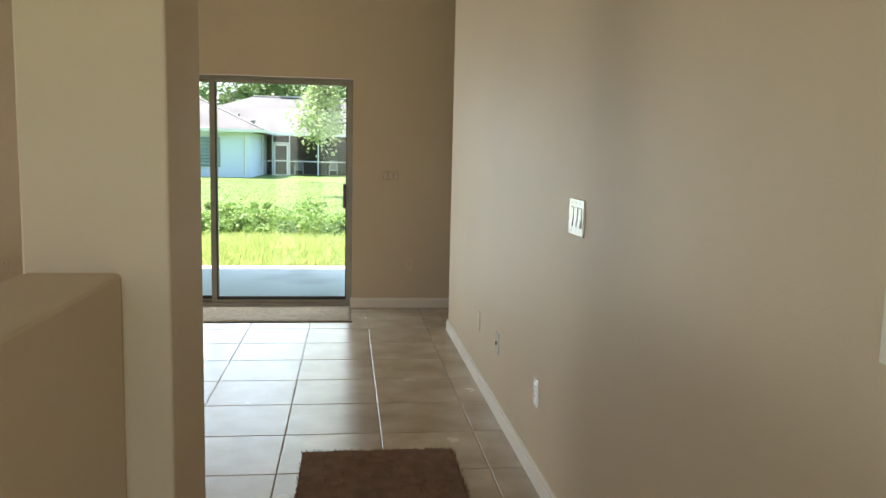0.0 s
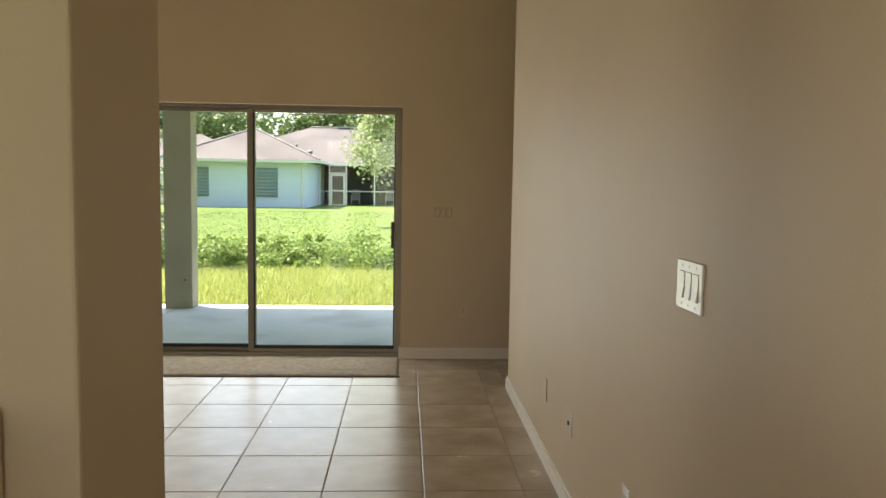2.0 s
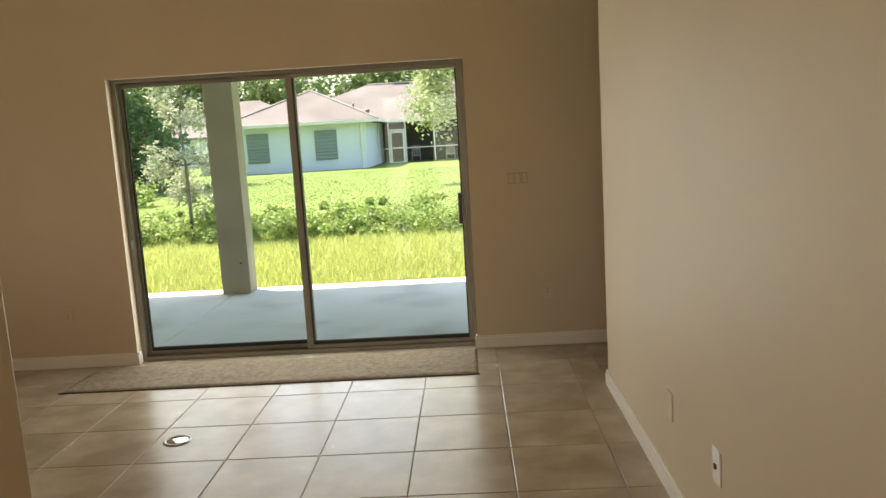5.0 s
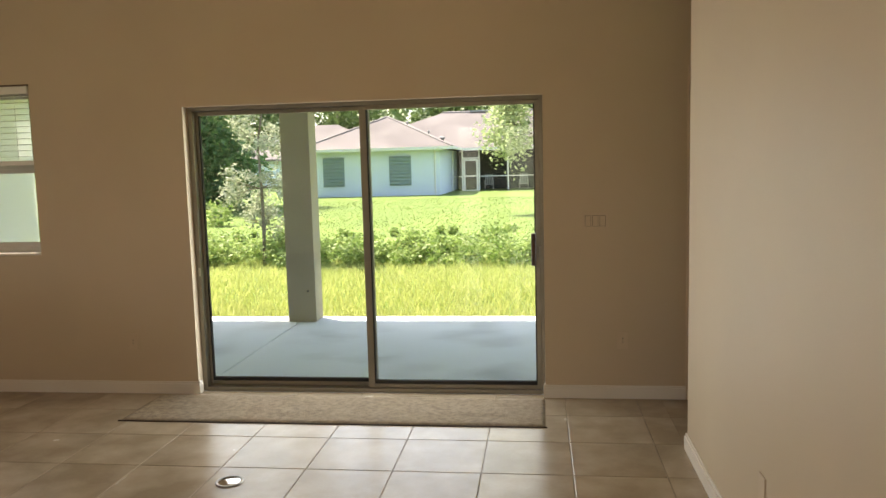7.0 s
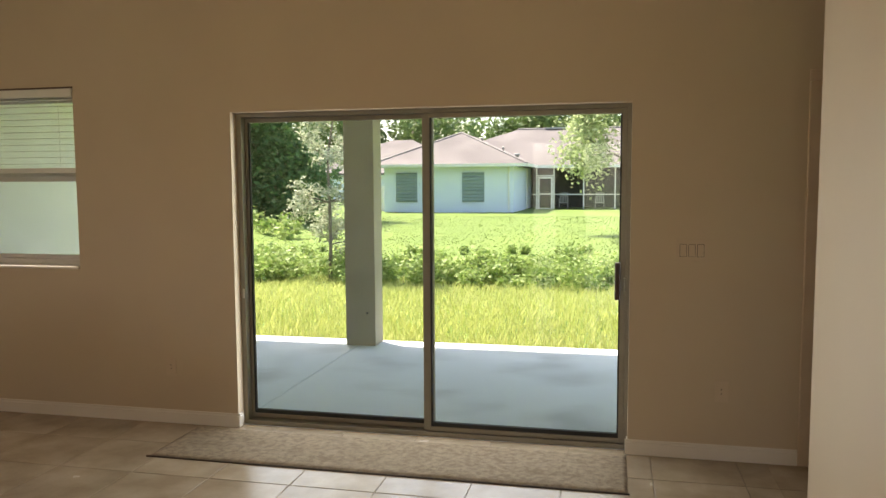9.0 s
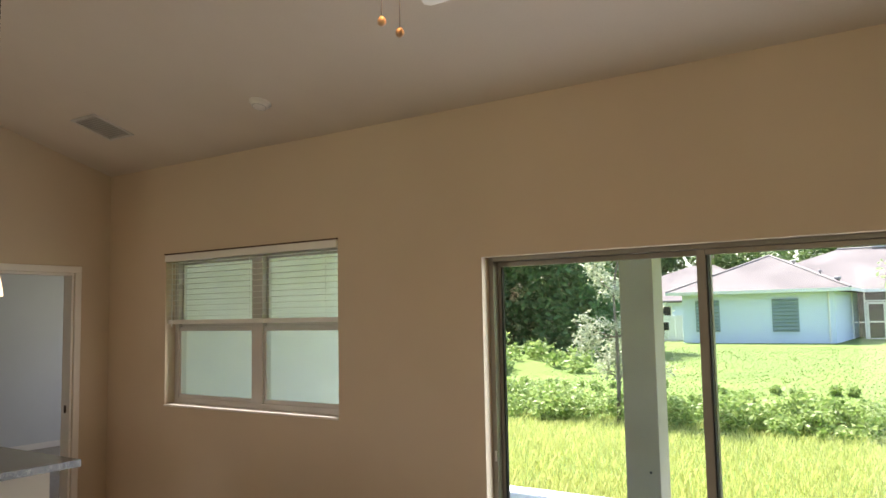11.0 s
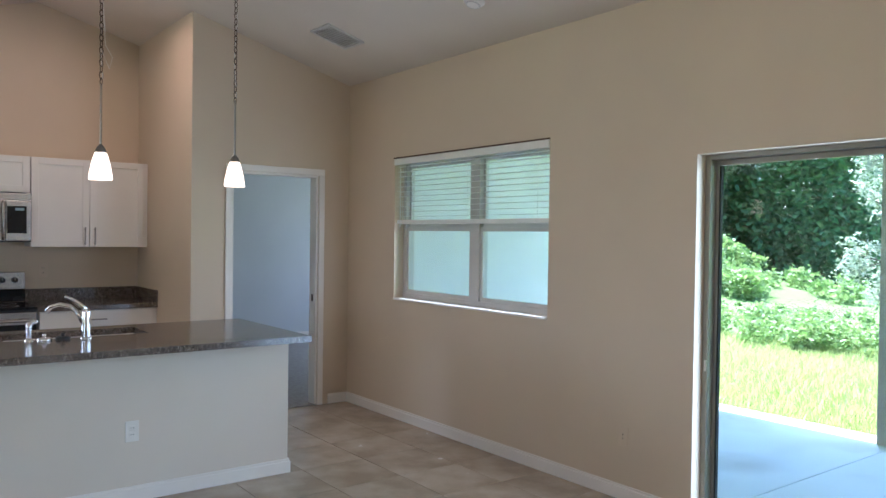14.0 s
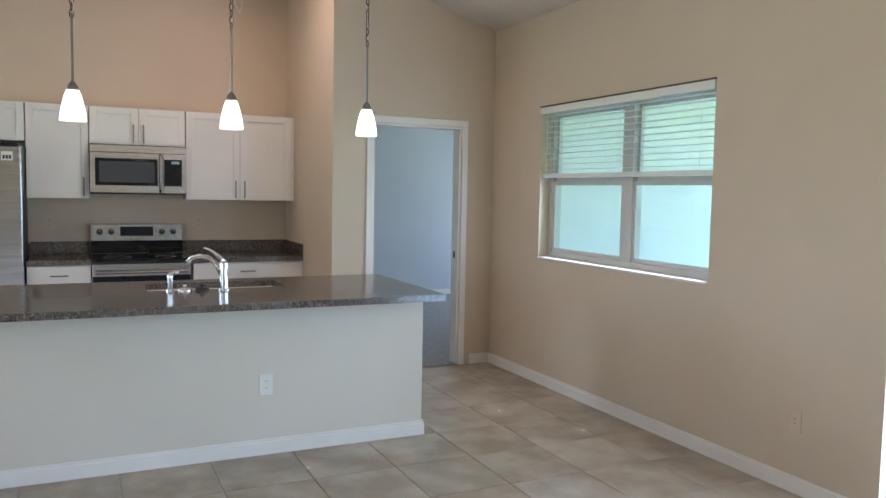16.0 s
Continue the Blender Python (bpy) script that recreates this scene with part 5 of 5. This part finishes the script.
wroof = part("wing_roof", hip_roof(bmesh.new(), -13.3, -4.58, 43.6, 59, 2.56, 1.94, (-8.94, 48.0, -8.94, 56.5), 0.14), M_SHINGLE, nh)
mroof = part("main_roof", hip_roof(bmesh.new(), -13.2, 10, 49.4, 60.8, 2.562, 2.54, (-6.44, 55.1, 4.3, 55.1), 0.14), M_SHINGLE, nh)
part("fascia", boxes((-13.32, -4.56, 43.56, 43.6, 2.40, 2.56)), M_WHITEPAINT, nh)
part("fascia", boxes((-4.55, 10, 49.36, 49.4, 2.40, 2.56)), M_WHITEPAINT, nh)
part("fascia", boxes((-4.58, -4.54, 43.6, 49.36, 2.40, 2.56)), M_WHITEPAINT, nh)
part("hip_cap", rod(bmesh.new(), (-4.58, 43.6, 2.57), (-8.94, 48.0, 4.51), 0.07, segs=6), M_RIDGE, wroof, "pale row of hip shingles")
part("hip_cap", rod(bmesh.new(), (-13.3, 43.6, 2.57), (-8.94, 48.0, 4.51), 0.07, segs=6), M_RIDGE, wroof, "pale row of hip shingles")
part("ridge_cap", rod(bmesh.new(), (-6.44, 55.1, 5.11), (4.3, 55.1, 5.11), 0.08, segs=6), M_RIDGE, mroof, "pale row of ridge shingles")
for vx, vy, vz, r in ((-5.35, 45.6, 2.90, 0.10), (-6.35, 47.2, 3.35, 0.045), (-8.0, 49.6, 4.05, 0.07)):
    part("roof_vent", lathe(bmesh.new(), [(r, vz - 0.25), (r, vz + 0.12), (r * 1.6, vz + 0.14), (r * 1.5, vz + 0.24), (0.0, vz + 0.26)], (vx, vy, 0), 10), M_GREYMETAL, wroof)
part("ridge_vent", boxes((-4.6, -2.2, 54.9, 55.3, 5.10, 5.20)), M_GREYMETAL, mroof)
part("downpipe", rod(bmesh.new(), (-5.62, 44.15, HZ - 0.1), (-5.62, 44.15, 2.42), 0.045), M_WHITEPAINT, nh)
part("downpipe_foot", rod(bmesh.new(), (-5.62, 44.15, HZ + 0.02), (-5.75, 43.8, HZ - 0.06), 0.045), M_WHITEPAINT, nh)
for x0, x1 in ((-11.95, -10.73), (-8.187, -6.955)):
    sh = part("shutter", boxes((x0, x1, 44.14, 44.2, 0.475, 2.105)), M_SHUTTER, nh, "blue-grey louvred storm shutter")
    for k in range(9):
        lb = boxes((x0 + 0.04, x1 - 0.04, -0.05, 0.05, -0.012, 0.012))
        lb.transform(Matrix.Translation((0, 44.11, 0.57 + k * 0.18)) @ Matrix.Rotation(-0.7, 4, "X"))
        part("louvre", lb, M_SHUTTER, sh)
# screened porch
# back wall coloured dark for the shade inside; no mesh is built
part("porch_back", boxes((-5.3, 9, 53.0, 53.19, HZ - 0.3, 2.42)), M_PORCHSHADE, nh, "shaded porch wall")
part("porch_floor", boxes((-5.3, 9, PF, 53.0, HZ - 0.3, HZ - 0.06)), M_CONCRETE, nh)
for x in (-5.28, -4.68, -3.63, -1.84, 0.02, 1.87, 3.72, 5.6, 8.9):
    part("porch_post", boxes((x - 0.04, x + 0.04, PF, PF + 0.07, HZ - 0.08, 2.42)), M_WHITEPAINT, nh, "white screen post")
for x0, x1 in ((-5.24, -4.72), (-3.59, -1.88), (-1.80, -0.02), (0.06, 1.83), (1.91, 3.68), (3.76, 5.56), (5.64, 8.86)):
    part("porch_rail", boxes((x0, x1, PF, PF + 0.06, 0.77, 0.83)), M_WHITEPAINT, nh, "white screen rail")
part("door_header", boxes((-4.64, -3.67, PF, PF + 0.06, 1.90, 1.98)), M_WHITEPAINT, nh, "white rail above the screen door")
pd = part("screen_door", boxes((-4.62, -4.50, PF - 0.02, PF + 0.04, -0.18, 1.88), (-3.81, -3.69, PF - 0.02, PF + 0.04, -0.18, 1.88), (-4.50, -3.81, PF - 0.02, PF + 0.04, 1.76, 1.88), (-4.50, -3.81, PF - 0.02, PF + 0.04, -0.18, -0.04), (-4.50, -3.81, PF - 0.02, PF + 0.04, 0.78, 0.87)), M_WHITEPAINT, nh, "white framed screen door")


def porch_chair(x, y):
    ob = thing("porch_chair", (x, y, HZ - 0.06), "white slatted rocking chair on the screened porch", "chair", "chairs on the porch")
    z = HZ - 0.06
    part("seat", boxes((x - 0.27, x + 0.27, y - 0.25, y + 0.25, z + 0.42, z + 0.46), bevel=0.01), M_CHAIR, ob)
    for k in range(5):
        part("back_slat", boxes((x - 0.25 + k * 0.11, x - 0.19 + k * 0.11, y + 0.24, y + 0.27, z + 0.46, z + 1.1)), M_CHAIR, ob)
    for sx in (-0.26, 0.26):
        for sy in (-0.23, 0.23):
            part("leg", boxes((x + sx - 0.02, x + sx + 0.02, y + sy - 0.02, y + sy + 0.02, z + 0.03, z + 0.66)), M_CHAIR, ob)
        part("armrest", boxes((x + sx - 0.05, x + sx + 0.05, y - 0.28, y + 0.26, z + 0.66, z + 0.69)), M_CHAIR, ob)
        part("rocker", tube(bmesh.new(), [(x + sx, y - 0.45, z + 0.08), (x + sx, y - 0.2, z + 0.025), (x + sx, y + 0.1, z + 0.02), (x + sx, y + 0.5, z + 0.1)], 0.02, 6), M_CHAIR, ob)


porch_chair(-3.1, 51.0)
porch_chair(-0.9, 51.0)

fh = thing("far_house", (-19, 70, -0.1), "pale house with grey hip roof beyond the neighbour", "house")
part("wall", boxes((-27, -13.5, 66, 78, -0.4, 2.4)), M_HOUSE, fh)
part("roof", hip_roof(bmesh.new(), -27.8, -12.2, 65.2, 78.8, 2.4, 3.1, (-20.2, 72, -18.3, 72)), M_SHINGLE, fh)
for x0 in (-21.5, -18.5, -15.5):
    wd = part("window", boxes((x0, x0 + 1.3, 65.9, 66.0, 0.6, 2.0)), M_WHITEPAINT, fh)
    part("pane", boxes((x0 + 0.08, x0 + 1.22, 65.88, 65.92, 0.68, 1.92)), M_DISPLAY, wd, "dark pane")
fence = thing("garden_fence", (-14.0, 46, -0.15), "white vinyl fence panel beside the house", "fence")
for k in range(6):
    part("board", boxes((-15.3 + k * 0.42, -14.9 + k * 0.42, 46, 46.04, -0.15, 1.35)), M_WHITEPAINT, fence)
part("rail", boxes((-15.3, -12.8, 45.96, 46.0, 1.2, 1.32)), M_WHITEPAINT, fence)
part("rail", boxes((-15.3, -12.8, 45.96, 46.0, 0.0, 0.12)), M_WHITEPAINT, fence)
meter = thing("utility_pedestal", (-13.35, 43.0, -0.12), "small dark utility pedestal on a post", "utility box")
part("post", rod(bmesh.new(), (-13.35, 43.0, -0.2), (-13.35, 43.0, 0.72), 0.06), M_BLACK, meter)
part("box", boxes((-13.55, -13.28, 42.9, 43.1, 0.38, 0.80), bevel=0.03), M_BLACK, meter)
part("hood", boxes((-13.30, -13.02, 42.92, 43.08, 0.60, 1.02), bevel=0.03), M_BLACK, meter)
line = thing("power_line", (-14, 64, 6.7), "black overhead power cable behind the roofs", "power line")
for dz in (0.0, 0.35):
    part("cable", tube(bmesh.new(), [(-70 + k * 6, 64, 6.75 + dz + 0.0016 * (k - 10) ** 2) for k in range(21)], 0.03, 5), M_CABLE, line)
for px in (-70, 50):
    part("pole", rod(bmesh.new(), (px, 64.1, -0.5), (px, 64.1, 7.6), 0.16, 0.12), M_BARK, line, "wooden utility pole")

# ---- floor tiles ----
PITCH, GX, GY, GAP = 0.457, 0.181, 5.72, 0.0045
AREAS = [(XL, XR, YS, YN), (XK + 0.001, XL, YS, YK), (XR, 2.299, HALL + 0.002, YN), (DX0, DX1, YN, YN + 0.06)]
floor_ob = bpy.data.objects["floor"]
tile_cache = {}
near, rest = [], []
for i in range(-19, 6):
    for j in range(-17, 4):
        for ax0, ax1, ay0, ay1 in AREAS:
            x0, x1 = max(GX + i * PITCH + GAP / 2, ax0), min(GX + (i + 1) * PITCH - GAP / 2, ax1)
            y0, y1 = max(GY + j * PITCH + GAP / 2, ay0), min(GY + (j + 1) * PITCH - GAP / 2, ay1)
            if x1 - x0 < 0.004 or y1 - y0 < 0.004:
                continue
            near.append((x0, x1, y0, y1)) if (x1 > -4.4 and y0 > 0.6 and not (x1 < -0.8 and y1 < 2.4)) else rest.append((x0, x1, y0, y1))


def tile_bm(bm, wx, wy, cx=0.0, cy=0.0):
    e = min(0.003, wx / 3, wy / 3)
    top = [bm.verts.new((cx + sx * (wx / 2 - e), cy + sy * (wy / 2 - e), 0.0)) for sx, sy in ((-1, -1), (1, -1), (1, 1), (-1, 1))]
    mid = [bm.verts.new((cx + sx * wx / 2, cy + sy * wy / 2, -0.0015)) for sx, sy in ((-1, -1), (1, -1), (1, 1), (-1, 1))]
    low = [bm.verts.new((v.co.x, v.co.y, -0.008)) for v in mid]
    bm.faces.new(top)
    for a, b in ((top, mid), (mid, low)):
        for k in range(4):
            bm.faces.new((b[k], b[(k + 1) % 4], a[(k + 1) % 4], a[k]))


near.sort(key=lambda r: abs(r[0] + 1.2) + abs(r[2] - 4.5))
rest += near[300:]
for x0, x1, y0, y1 in near[:300]:
    key = (round(x1 - x0, 4), round(y1 - y0, 4))
    if key not in tile_cache:
        bm = bmesh.new()
        tile_bm(bm, *key)
        tile_cache[key] = mesh_of("tile", bm, M_TILE)
    ob = new("tile", tile_cache[key])
    ob.location = ((x0 + x1) / 2, (y0 + y1) / 2, 0.0)
    ob.parent = floor_ob
bm = bmesh.new()
for x0, x1, y0, y1 in rest:
    tile_bm(bm, x1 - x0, y1 - y0, (x0 + x1) / 2, (y0 + y1) / 2)
ob = new("more_tiles", mesh_of("more_tiles", bm, M_TILE))
ob.parent = floor_ob
tagged(ob, kind="stuff")
